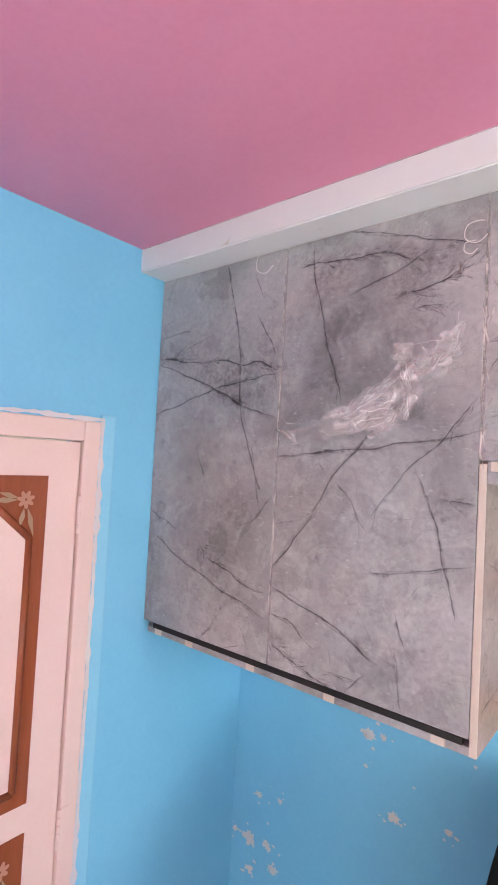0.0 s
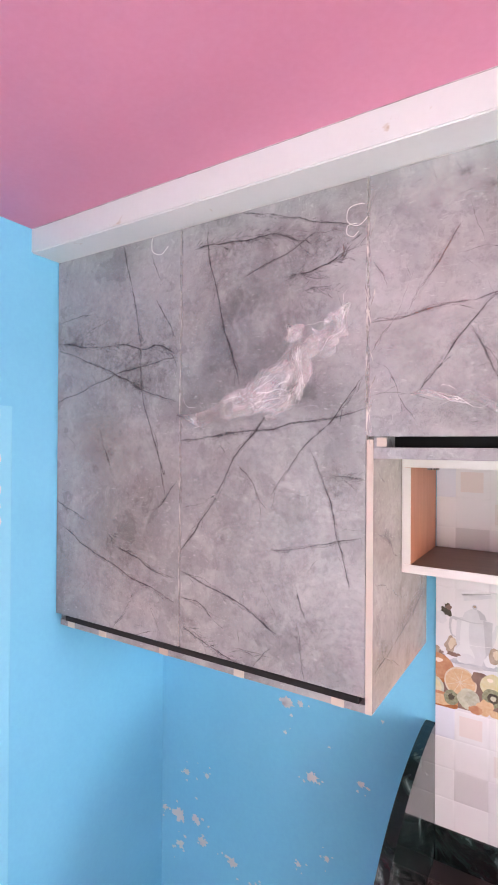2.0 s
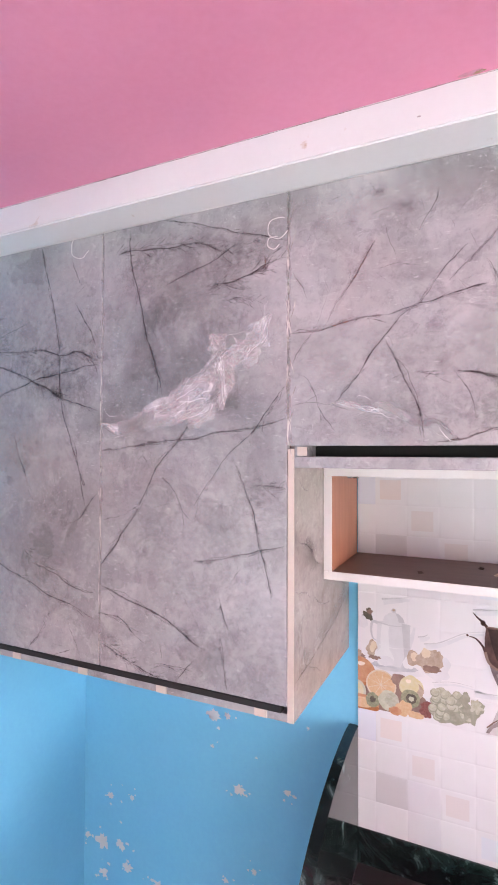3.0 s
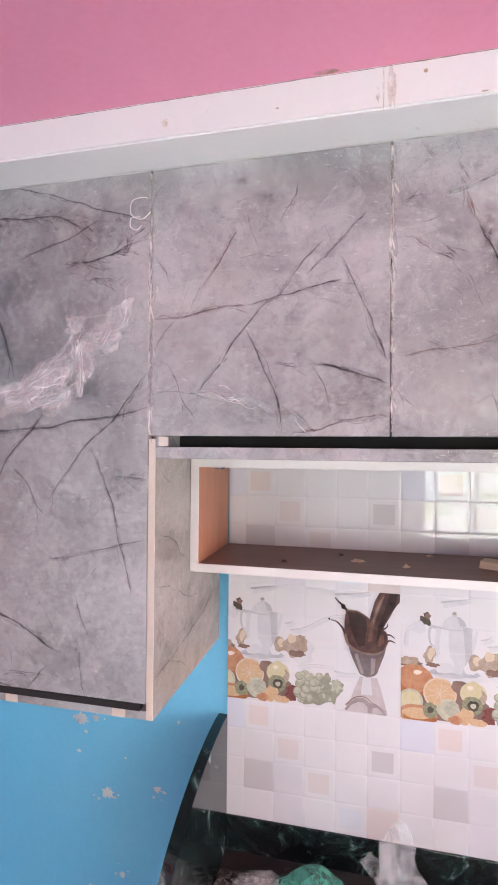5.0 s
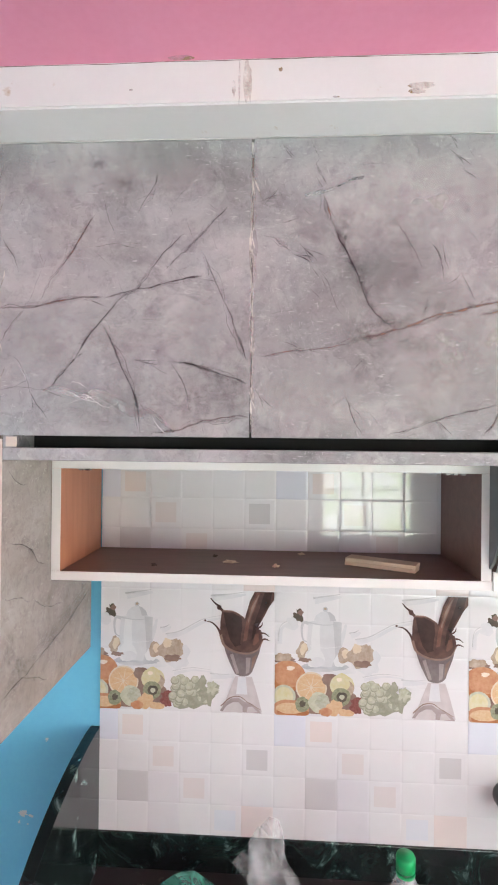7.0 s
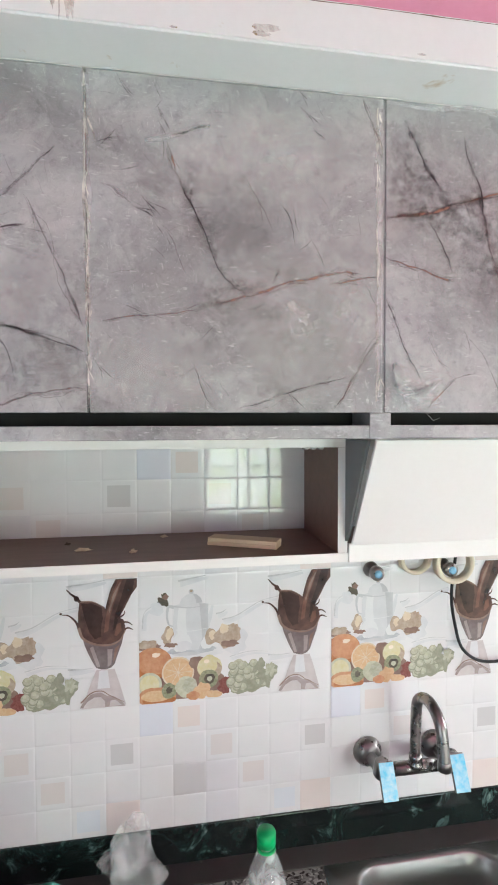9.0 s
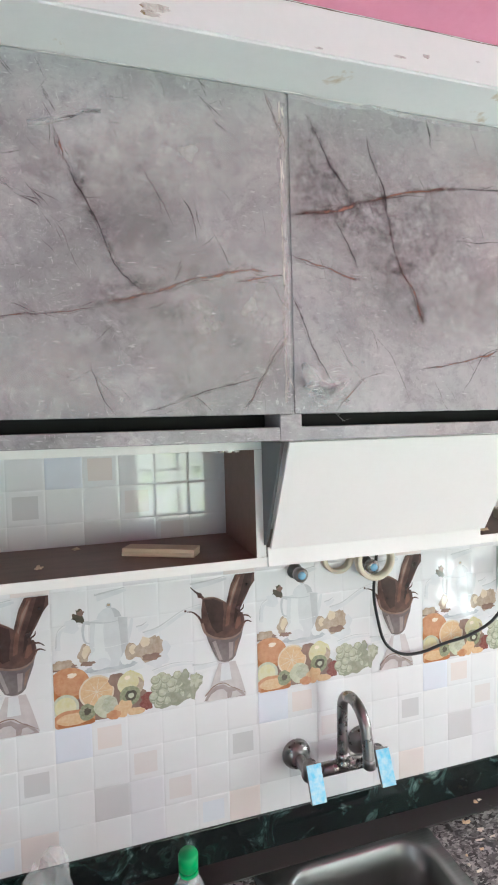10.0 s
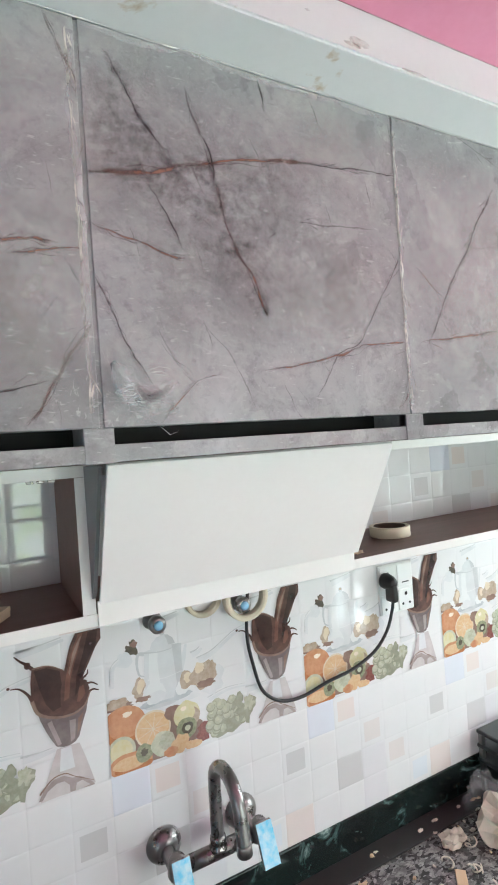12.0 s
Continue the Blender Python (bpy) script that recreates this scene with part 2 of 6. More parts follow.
GRANITE = mat("speckled_grey_granite", (0.2, 0.19, 0.18), 0.22)
v = coords(GRANITE)
vo = add(GRANITE, "ShaderNodeTexVoronoi", Scale=125.0, Randomness=1.0)
wob = mix(GRANITE, 0.035, v, add(GRANITE, "ShaderNodeTexNoise", Scale=40.0).outputs["Color"])
link(GRANITE, wob, vo.inputs["Vector"])
sepv = add(GRANITE, "ShaderNodeSeparateColor")
link(GRANITE, vo.outputs["Color"], sepv.inputs[0])
g = ramp(GRANITE, sepv.outputs[0], [(0.15, (0.03, 0.027, 0.026)), (0.45, (0.10, 0.093, 0.09)), (0.7, (0.20, 0.19, 0.18)), (0.95, (0.30, 0.285, 0.27))])
g2 = ramp(GRANITE, noise_tex(GRANITE, v, 150, 3), [(0.35, (0.5, 0.5, 0.5)), (0.6, (1, 1, 1))])
colour_in(GRANITE, mix(GRANITE, 0.5, g, g2, "MULTIPLY"))
LEDGE = painted("worn_dark_stone", (0.055, 0.050, 0.047), (0.030, 0.028, 0.027), (0.17, 0.16, 0.145), 0.3, 0.1)


def film_mat(name, colour, cover, rough=0.18):
    """Thin plastic film: part see-through, part milky and shiny."""
    m = mat(name, colour, rough)
    t = m.node_tree
    clear = t.nodes.new("ShaderNodeBsdfTransparent")
    mixer = t.nodes.new("ShaderNodeMixShader")
    f = ramp(m, noise_tex(m, coords(m), 15, 4, 0.6, 1.5), [(0.36, (cover * 0.18,) * 3), (0.64, (cover,) * 3)])
    link(m, f, mixer.inputs[0])
    link(m, clear.outputs[0], mixer.inputs[1])
    link(m, bsdf(m).outputs[0], mixer.inputs[2])
    link(m, mixer.outputs[0], t.nodes["Material Output"].inputs[0])
    return m


FILM = film_mat("milky_film", (0.86, 0.80, 0.81), 0.42, 0.35)
FILMWHITE = film_mat("film_crease_highlight", (0.90, 0.86, 0.86), 0.85, 0.3)
FILMTHIN = film_mat("clear_film", (0.84, 0.83, 0.84), 0.34, 0.25)
TORNFILM = film_mat("torn_film_edge", (0.74, 0.69, 0.63), 0.9, 0.4)
BAG = film_mat("clear_bag_plastic", (0.72, 0.72, 0.72), 0.32, 0.12)
GREENBAG = film_mat("green_bag_plastic", (0.09, 0.38, 0.28), 0.98, 0.35)
PET = film_mat("clear_bottle_plastic", (0.72, 0.74, 0.74), 0.5, 0.06)
PAPER = painted("crumpled_cream_paper", (0.62, 0.55, 0.46), (0.50, 0.43, 0.35), None, 0.7, 0.4)
GLASS = mat("window_glass", (1, 1, 1), 0.02)
bsdf(GLASS).inputs["Transmission Weight"].default_value = 1.0
bsdf(GLASS).inputs["IOR"].default_value = 1.1
OUTSIDE = mat("garden_backdrop")
t = OUTSIDE.node_tree
em = t.nodes.new("ShaderNodeEmission")
em.inputs[1].default_value = 9.0
link(OUTSIDE, ramp(OUTSIDE, noise_tex(OUTSIDE, coords(OUTSIDE), 3.5, 4), [(0.46, (1.0, 1.0, 0.98)), (0.54, (0.80, 0.90, 0.58)), (0.64, (0.42, 0.56, 0.22)), (0.72, (0.9, 0.92, 0.9))]), em.inputs[0])
link(OUTSIDE, em.outputs[0], t.nodes["Material Output"].inputs[0])


OUTSIDE_WHITE = mat("bright_backdrop")
t = OUTSIDE_WHITE.node_tree
em = t.nodes.new("ShaderNodeEmission")
em.inputs[0].default_value, em.inputs[1].default_value = (1.0, 1.0, 1.0, 1), 12.0
link(OUTSIDE_WHITE, em.outputs[0], t.nodes["Material Output"].inputs[0])


# ---- mesh helpers ----
def box(bm, x0, x1, y0, y1, z0, z1, bevel=0.0, slot=0):
    got = bmesh.ops.create_cube(bm, size=1.0)["verts"]
    for q in got:
        q.co = Vector(((x0 + x1) / 2 + q.co.x * (x1 - x0), (y0 + y1) / 2 + q.co.y * (y1 - y0), (z0 + z1) / 2 + q.co.z * (z1 - z0)))
    faces = {f for q in got for f in q.link_faces}
    if bevel:
        edges = list({e for q in got for e in q.link_edges})
        r = bmesh.ops.bevel(bm, geom=edges, offset=bevel, segments=2, affect="EDGES", profile=0.5)
        faces = {f for f in faces if f.is_valid} | set(r["faces"])
    for f in faces:
        f.material_index = slot
    return faces


def part(name, bm, material, parent=None, label="", smooth=False):
    """Link a bmesh as one mesh object, under a thing or a part if one is given."""
    me = bpy.data.meshes.new(name)
    bmesh.ops.recalc_face_normals(bm, faces=bm.faces)
    if smooth:
        for f in bm.faces:
            f.smooth = True
    bm.to_mesh(me)
    bm.free()
    for m in material if isinstance(material, (list, tuple)) else [material]:
        me.materials.append(m)
    ob = new(name, me)
    if parent:
        ob.parent = parent
        ob.matrix_parent_inverse = Matrix.Translation(parent_place(parent)).inverted()
    if label:
        ob["label"] = label
    return ob


def parent_place(ob):
    return Vector((0, 0, 0)) if ob.parent else Vector(ob.location)


def thing(name, place, label, category, group="", kind=""):
    ob = new(name)
    ob.location = place
    ob.empty_display_size = 0.05
    return tagged(ob, label, category, group, kind)


def board(name, parent, dims, material, bevel=0.001, label=""):
    bm = bmesh.new()
    box(bm, *dims, bevel)
    return part(name, bm, material, parent, label)


def lathe(bm, profile, segments, m=None):
    """Turn a profile of (radius, height) round z, then place it with m."""
    rings = []
    for r, z in profile:
        rings.append([bm.verts.new((r * math.cos(2 * math.pi * i / segments), r * math.sin(2 * math.pi * i / segments), z)) for i in range(segments)])
    for a, b in zip(rings, rings[1:]):
        for i in range(segments):
            bm.faces.new((a[i], a[(i + 1) % segments], b[(i + 1) % segments], b[i]))
    for ring in (rings[0], rings[-1]):
        if (ring[0].co - ring[1].co).length > 1e-5:
            bm.faces.new(ring)
    if m:
        bmesh.ops.transform(bm, matrix=m, verts=[q for ring in rings for q in ring])
    return rings


def tube(bm, points, radius, segments=10):
    """A round tube along smooth points, with closed ends."""
    pts = [Vector(p) for p in points]
    rings = []
    up = Vector((0.31, 0.17, 0.93))
    for i, p in enumerate(pts):
        d = (pts[min(i + 1, len(pts) - 1)] - pts[max(i - 1, 0)]).normalized()
        a = d.cross(up).normalized()
        b = d.cross(a)
        r = radius[i] if isinstance(radius, (list, tuple)) else radius
        rings.append([bm.verts.new(p + r * (math.cos(2 * math.pi * k / segments) * a + math.sin(2 * math.pi * k / segments) * b)) for k in range(segments)])
    for a, b in zip(rings, rings[1:]):
        for k in range(segments):
            bm.faces.new((a[k], a[(k + 1) % segments], b[(k + 1) % segments], b[k]))
    bm.faces.new(rings[0])
    bm.faces.new(rings[-1])


def smooth_line(points, steps=8):
    """A Catmull-Rom line through the points."""
    p = [Vector(q) for q in points]
    p = [2 * p[0] - p[1]] + p + [2 * p[-1] - p[-2]]
    out = []
    for a, b, c, d in zip(p, p[1:], p[2:], p[3:]):
        for i in range(steps):
            s = i / steps
            out.append(0.5 * (2 * b + (c - a) * s + (2 * a - 5 * b + 4 * c - d) * s * s + (3 * b - a - 3 * c + d) * s ** 3))
    return out + [p[-2]]


def crumple(bm, centre, size, seed, amount=0.35, detail=3):
    """A crumpled lump: folds pushed in and out of a rounded body that rests on its base."""
    got = bmesh.ops.create_icosphere(bm, subdivisions=detail, radius=1.0)["verts"]
    for q in got:
        n = q.co.normalized()
        f = noise.noise(n * 1.8 + Vector((seed, 0, 0))) + 0.6 * abs(noise.noise(n * 4.1 + Vector((0, seed, 0)))) - 0.4 * abs(noise.noise(n * 7.3 + Vector((0, 0, seed))))
        r = 1 + amount * 1.6 * f
        q.co = Vector((n.x * r * size[0], n.y * r * size[1], max(n.z * r, -0.55) * size[2] + 0.55 * size[2])) + Vector(centre)


def ribbon(bm, a, b, width, seed, at, wobble=0.012, taper=True, slot=0):
    """A wavering flat streak from a to b in the plane that at(u, v) lays out."""
    a, b = Vector(a), Vector(b)
    d = b - a
    length = d.length
    if length < 1e-4:
        return
    n = max(4, int(length / 0.012))
    side = Vector((-d.y, d.x)) / length
    rows = []
    for i in range(n + 1):
        s = i / n
        off = noise.noise(Vector((seed * 3.7, s * length * 14, 0.5))) * wobble * min(1, 4 * s, 4 * (1 - s)) + noise.noise(Vector((seed, s * length * 60, 2.5))) * wobble * 0.35
        p = a + d * s + side * off
        w = width * (0.35 + 0.65 * abs(noise.noise(Vector((seed * 1.3, s * length * 25, 9.1)))) * 2)
        if taper:
            w *= 0.25 + 0.75 * min(1, 5 * s, 5 * (1 - s))
        rows.append((bm.verts.new(at(p + side * w / 2)), bm.verts.new(at(p - side * w / 2))))
    for (p, q), (r, s) in zip(rows, rows[1:]):
        bm.faces.new((p, q, s, r)).material_index = slot


CRACK = mat("dark_crack", (0.16, 0.10, 0.08), 0.9)
GLUESTAIN = veiny("glue_stain", (0.58, 0.44, 0.24), 0.5)

# ---- structure ----
XL, XR, YB, YF = -1.196, 2.90, 1.452, -2.20
CEIL, FRONT, TILE_Y = 2.503, 1.003, 1.444
BEAM_Y, SOFFIT = 0.920, 2.439


def structure(name, bm, material, label, category):
    return tagged(part(name, bm, material), label, category, kind="structure")


bm = bmesh.new()
box(bm, XL - 0.15, XR + 0.15, YF - 0.15, YB + 0.15, -0.12, 0)
structure("floor", bm, FLOOR, "pale stone floor of the kitchen", "floor")
bm = bmesh.new()
box(bm, XL - 0.15, XR + 0.15, YF - 0.15, YB + 0.15, CEIL, CEIL + 0.12)
structure("ceiling", bm, PINK, "flat ceiling painted strong pink", "ceiling")
bm = bmesh.new()
box(bm, XL - 0.15, XR + 0.15, YB, YB + 0.15, 0, CEIL)
wall_back = structure("wall_back", bm, BLUE, "bright blue painted wall with chipped paint and a tiled part", "wall")

# left wall with the door's opening and one for the added window
DY0, DY1, DTOP = -0.08, 0.820, 2.010
bm = bmesh.new()
box(bm, XL - 0.15, XL, YF, -1.25, 0, CEIL)
box(bm, XL - 0.15, XL, -1.25, -0.45, 0, 1.05)
box(bm, XL - 0.15, XL, -1.25, -0.45, 2.10, CEIL)
box(bm, XL - 0.15, XL, -0.45, DY0, 0, CEIL)
box(bm, XL - 0.15, XL, DY1, YB, 0, CEIL)
box(bm, XL - 0.15, XL, DY0, DY1, DTOP, CEIL)
structure("wall_left", bm, BLUE, "bright blue painted wall with a door", "wall")

# right wall with a window and a low opening, far wall with a window and an assumed one
bm = bmesh.new()
box(bm, XR, XR + 0.15, YF, -1.10, 0, CEIL)
box(bm, XR, XR + 0.15, -1.10, -0.55, 0, 0.35)
box(bm, XR, XR + 0.15, -1.10, -0.55, 0.85, CEIL)
box(bm, XR, XR + 0.15, -0.55, 0.18, 0, CEIL)
box(bm, XR, XR + 0.15, 0.18, 1.12, 0, 1.35)
box(bm, XR, XR + 0.15, 0.18, 1.12, 2.32, CEIL)
box(bm, XR, XR + 0.15, 1.12, YB, 0, CEIL)
structure("wall_right", bm, CREAM, "plain cream painted wall with two windows", "wall")
bm = bmesh.new()
box(bm, XL - 0.15, 0.56, YF - 0.15, YF, 0, CEIL)
box(bm, 0.56, 1.46, YF - 0.15, YF, 0, 0.98)
box(bm, 0.56, 1.46, YF - 0.15, YF, 2.05, CEIL)
box(bm, 1.46, 1.52, YF - 0.15, YF, 0, CEIL)
box(bm, 1.52, 2.68, YF - 0.15, YF, 0, 0.45)
box(bm, 1.52, 2.68, YF - 0.15, YF, 2.10, CEIL)
box(bm, 2.68, XR + 0.15, YF - 0.15, YF, 0, CEIL)
structure("wall_far", bm, CREAM, "plain cream painted wall with two windows", "wall")


def window(name, wide, z0, z1, m, label):
    """A casement: outer frame, cross bars and panes, built in x and z and then placed."""
    w = tagged(new(name), label, "window", kind="structure")
    w.matrix_world = m

    def bit(part_name, dims, material, lab=""):
        b = bmesh.new()
        box(b, *dims, 0.003)
        o = part(part_name, b, material, None, lab)
        o.parent = w
        return o

    h = wide / 2
    bit("window_frame", (-h, -h + 0.05, -0.03, 0.03, z0, z1), BAND)
    bit("window_frame", (h - 0.05, h, -0.03, 0.03, z0, z1), BAND)
    bit("window_frame", (-h + 0.05, h - 0.05, -0.03, 0.03, z0, z0 + 0.05), BAND)
    bit("window_frame", (-h + 0.05, h - 0.05, -0.03, 0.03, z1 - 0.05, z1), BAND)
    mid = (z0 + z1) / 2
    bit("window_bar", (-0.02, 0.02, -0.025, 0.025, z0 + 0.05, z1 - 0.05), BAND)
    bit("window_bar", (-h + 0.05, -0.02, -0.022, 0.022, mid - 0.015, mid + 0.015), BAND)
    bit("window_bar", (0.02, h - 0.05, -0.022, 0.022, mid - 0.015, mid + 0.015), BAND)
    for x0, x1 in ((-h + 0.05, -0.02), (0.02, h - 0.05)):
        for za, zb in ((z0 + 0.05, mid - 0.015), (mid + 0.015, z1 - 0.05)):
            p = bit("pane", (x0, x1, -0.003, 0.003, za, zb), GLASS)
            p.visible_shadow = False
    return w


window("window_1", 0.90, 0.98, 2.05, pose(1.01, YF - 0.08, 0), "white framed four-pane window towards a garden")
window("window_2", 0.94, 1.35, 2.32, pose(XR + 0.05, 0.65, 0, 0, 0, 90), "white framed four-pane window with daylight behind")
# unseen window assumed for the far lamp, placed clear of reflections
window("window_3", 1.16, 0.45, 2.10, pose(2.10, YF - 0.05, 0), "unseen white framed wide window with daylight behind")
# the unseen left window is added to hold the ceiling's fill lamp
window("fill_window", 0.80, 1.05, 2.10, pose(XL - 0.05, -0.85, 0, 0, 0, 90), "unseen four-pane window added to brighten the ceiling")
window("window_4", 0.55, 0.35, 0.85, pose(XR + 0.08, -0.825, 0, 0, 0, 90), "small low white framed window")
bm = bmesh.new()
box(bm, -0.4, 1.85, YF - 1.22, YF - 1.2, 0.2, 2.9)
tagged(part("backdrop", bm, OUTSIDE), "bright blurred garden seen outside the window", "backdrop", kind="structure")
bm = bmesh.new()
box(bm, XR + 0.3, XR + 0.32, -2.6, -0.5, -0.3, 1.2)
tagged(part("backdrop", bm, OUTSIDE_WHITE), "bright white daylight outside the low window", "backdrop", kind="structure")

# the beam over the cupboards
bm = bmesh.new()
box(bm, XL, XR, BEAM_Y, YB, SOFFIT, CEIL)
edges = [e for e in bm.edges if all(abs(q.co.y - BEAM_Y) < 1e-4 and q.co.z < CEIL - 0.01 for q in e.verts)]
bmesh.ops.bevel(bm, geom=edges, offset=0.003, segments=2, affect="EDGES")
beam = structure("beam", bm, BEAM, "white painted ceiling beam with glue stains and scuffs", "beam")
for k, (x, z, w, h) in enumerate(((0.100, 2.468, 0.003, 0.062), (0.112, 2.470, 0.013, 0.060), (0.092, 2.462, 0.006, 0.022), (0.361, 2.457, 0.040, 0.010), (0.355, 2.449, 0.026, 0.007), (0.706, 2.457, 0.022, 0.004), (0.750, 2.465, 0.012, 0.006), (0.924, 2.455, 0.038, 0.012), (0.912, 2.449, 0.03, 0.006), (1.024, 2.441, 0.05, 0.005), (-0.06, 2.462, 0.006, 0.003), (0.16, 2.486, 0.006, 0.006), (0.24, 2.444, 0.01, 0.003), (0.58, 2.447, 0.014, 0.003), (0.84, 2.472, 0.009, 0.003))):
    bm = bmesh.new()
    n = 18
    bm.faces.new([bm.verts.new((x + w / 2 * math.cos(a) * (1 + 0.6 * noise.noise(Vector((k, 3 * math.cos(a), 3 * math.sin(a))))), BEAM_Y - 0.0006, z + h / 2 * math.sin(a) * (1 + 0.6 * noise.noise(Vector((k + 5, 3 * math.cos(a), math.sin(a))))))) for a in [2 * math.pi * i / n for i in range(n)]])
    part("stain", bm, GLUESTAIN, beam, "yellowish glue stain")
bm = bmesh.new()
ribbon(bm, (XL + 0.01, CEIL - 0.0016), (2.4, CEIL - 0.0016), 0.0016, 77, lambda p: (p.x, BEAM_Y - 0.0005, min(p.y, CEIL - 0.0004)), 0.0012, False)
part("crack", bm, CRACK, beam, "thin dark crack under the ceiling")
bm = bmesh.new()
ribbon(bm, (XL + 0.03, SOFFIT - 0.0022), (2.2, SOFFIT - 0.0022), 0.0022, 79, lambda p: (p.x, FRONT - 0.0016, min(p.y, SOFFIT - 0.0006)), 0.0015, False)
part("sealant_line", bm, BAND, beam, "thin pale sealant line above the doors")

bm = bmesh.new()
bm.faces.new([bm.verts.new((0.015 + 0.020 * math.cos(a) * (1 + 0.5 * noise.noise(Vector((3 * math.cos(a), math.sin(a), 2)))), BEAM_Y - 0.007 + 0.005 * math.sin(a), CEIL - 0.0006)) for a in [2 * math.pi * i / 16 for i in range(16)]])
part("stain", bm, GLUESTAIN, beam, "yellowish glue stain")

# chipped paint on the blue wall: each spot is a ragged main chip with flecks round it
chips = random.Random(21)
for k, (x, z, r) in enumerate(((-0.705, 1.163, 0.030), (-0.660, 1.172, 0.014), (-0.712, 1.072, 0.010), (-1.089, 0.824, 0.020), (-1.002, 0.840, 0.014), (-0.621, 0.968, 0.024), (-0.473, 1.000, 0.016), (-1.118, 0.669, 0.040), (-1.045, 0.680, 0.028), (-1.112, 0.569, 0.024), (-1.016, 0.617, 0.026), (-1.180, 0.671, 0.016), (-0.568, 1.073, 0.005), (-0.414, 1.191, 0.007), (-0.574, 0.752, 0.014), (-0.664, 0.697, 0.014), (-0.90, 0.60, 0.03), (-0.80, 0.56, 0.025))):
    spots = [(x, z, r)] + [(x + chips.gauss(0, 1.1 * r), z + chips.gauss(0, 1.0 * r), r * chips.uniform(0.12, 0.4)) for i in range(5 if r > 0.012 else 1)]
    for h, (cx, cz, cr) in enumerate(spots):
        bm = bmesh.new()
        n = 26 if h == 0 else 9
        ring = []
        for i in range(n):
            a = 2 * math.pi * i / n
            q = Vector((k * 2.3 + h, 2.2 * math.cos(a), 2.2 * math.sin(a)))
            g = 0.62 * (1 + 0.8 * noise.noise(q) + 0.5 * noise.noise(q * 3.1))
            ring.append(bm.verts.new((max(cx + cr * g * math.cos(a), XL + 0.003), YB - 0.0008, cz + 0.85 * cr * g * math.sin(a))))
        bm.faces.new(ring)
        part("bare_patch", bm, PLASTER, wall_back, "chipped patch of bare white plaster")


# ---- the door in the left wall ----
def flower(bm, centre, size, tilt):
    """A painted flower with leaves, laid flat in y and z."""
    y, z = centre
    x = XL + 0.0078
    for i in range(7):
        a = tilt + 2 * math.pi * i / 7
        c = (y + 0.6 * size * math.cos(a), z + 0.6 * size * math.sin(a))
        pts = []
        for k in range(8):
            b = 2 * math.pi * k / 8
            u, v2 = 0.5 * size * math.cos(b), 0.26 * size * math.sin(b)
            pts.append(bm.verts.new((x, c[0] + u * math.cos(a) - v2 * math.sin(a), c[1] + u * math.sin(a) + v2 * math.cos(a))))
        bm.faces.new(pts).material_index = 0
    for a, length in ((math.radians(-75), 3.6), (math.radians(-100), 2.6), (math.radians(180), 3.4), (math.radians(165), 2.4)):
        d = Vector((math.cos(a), math.sin(a)))
        s = Vector((-d.y, d.x))
        c = Vector((y, z)) + d * size * 0.9
        pts = [c, c + d * size * length * 0.4 + s * size * 0.35, c + d * size * length, c + d * size * length * 0.5 - s * size * 0.3]
        bm.faces.new([bm.verts.new((x, p.x, p.y)) for p in pts]).material_index = 1


PETAL = mat("painted_petals", (0.50, 0.24, 0.15), 0.4)
LEAFPAINT = mat("painted_leaves", (0.37, 0.24, 0.13), 0.4)
door = tagged(thing("door_1", (XL, 0.36, 0), "pale pink panelled door with brown painted mouldings, closed", "door"), kind="structure")
board("door_frame", door, (XL - 0.06, XL + 0.008, 0.773, DY1, 0, DTOP), DOORPINK, 0.003)
board("door_frame", door, (XL - 0.06, XL + 0.008, DY0, -0.032, 0, DTOP), DOORPINK, 0.003)
board("door_frame", door, (XL - 0.06, XL + 0.008, -0.032, 0.773, 1.958, DTOP), DOORPINK, 0.003)
leaf = board("door_leaf", door, (XL - 0.045, XL - 0.002, -0.028, 0.770, 0.01, 1.955), DOORPINK, 0.002)
for z0, z1 in ((1.103, 1.869), (0.16, 1.034)):
    y0, y1, c = 0.055, 0.687, 0.105
    x = XL - 0.002
    bm = bmesh.new()
    box(bm, x, x + 0.003, y0, y1, z0, z1)
    part("panel_border", bm, MOULD, leaf, "glossy brown painted panel border")
    w = 0.040
    shape = [(y0 + w, z0 + w), (y1 - w, z0 + w), (y1 - w, z1 - w - c), (y1 - w - c * 0.95, z1 - w - 0.012), (y0 + w + c * 0.95, z1 - w - 0.012), (y0 + w, z1 - w - c)]
    bm = bmesh.new()
    low = [bm.verts.new((x + 0.002, p[0], p[1])) for p in shape]
    high = [bm.verts.new((x + 0.006, p[0], p[1])) for p in shape]
    bm.faces.new(high)
    for i in range(6):
        bm.faces.new((low[i], low[(i + 1) % 6], high[(i + 1) % 6], high[i]))
    part("panel_field", bm, DOORPINK, leaf)
    bm = bmesh.new()
    for i in range(6):
        a, b = shape[i], shape[(i + 1) % 6]
        tube(bm, [(x + 0.005, *a), (x + 0.005, *b)], 0.009, 8)
    part("moulding", bm, MOULD, leaf, "raised glossy brown moulding", True)
    bm = bmesh.new()
    flower(bm, (y1 - 0.055, z1 - 0.055), 0.020, 0.3)
    part("painted_flower", bm, [PETAL, LEAFPAINT], leaf, "faded painted flower spray")
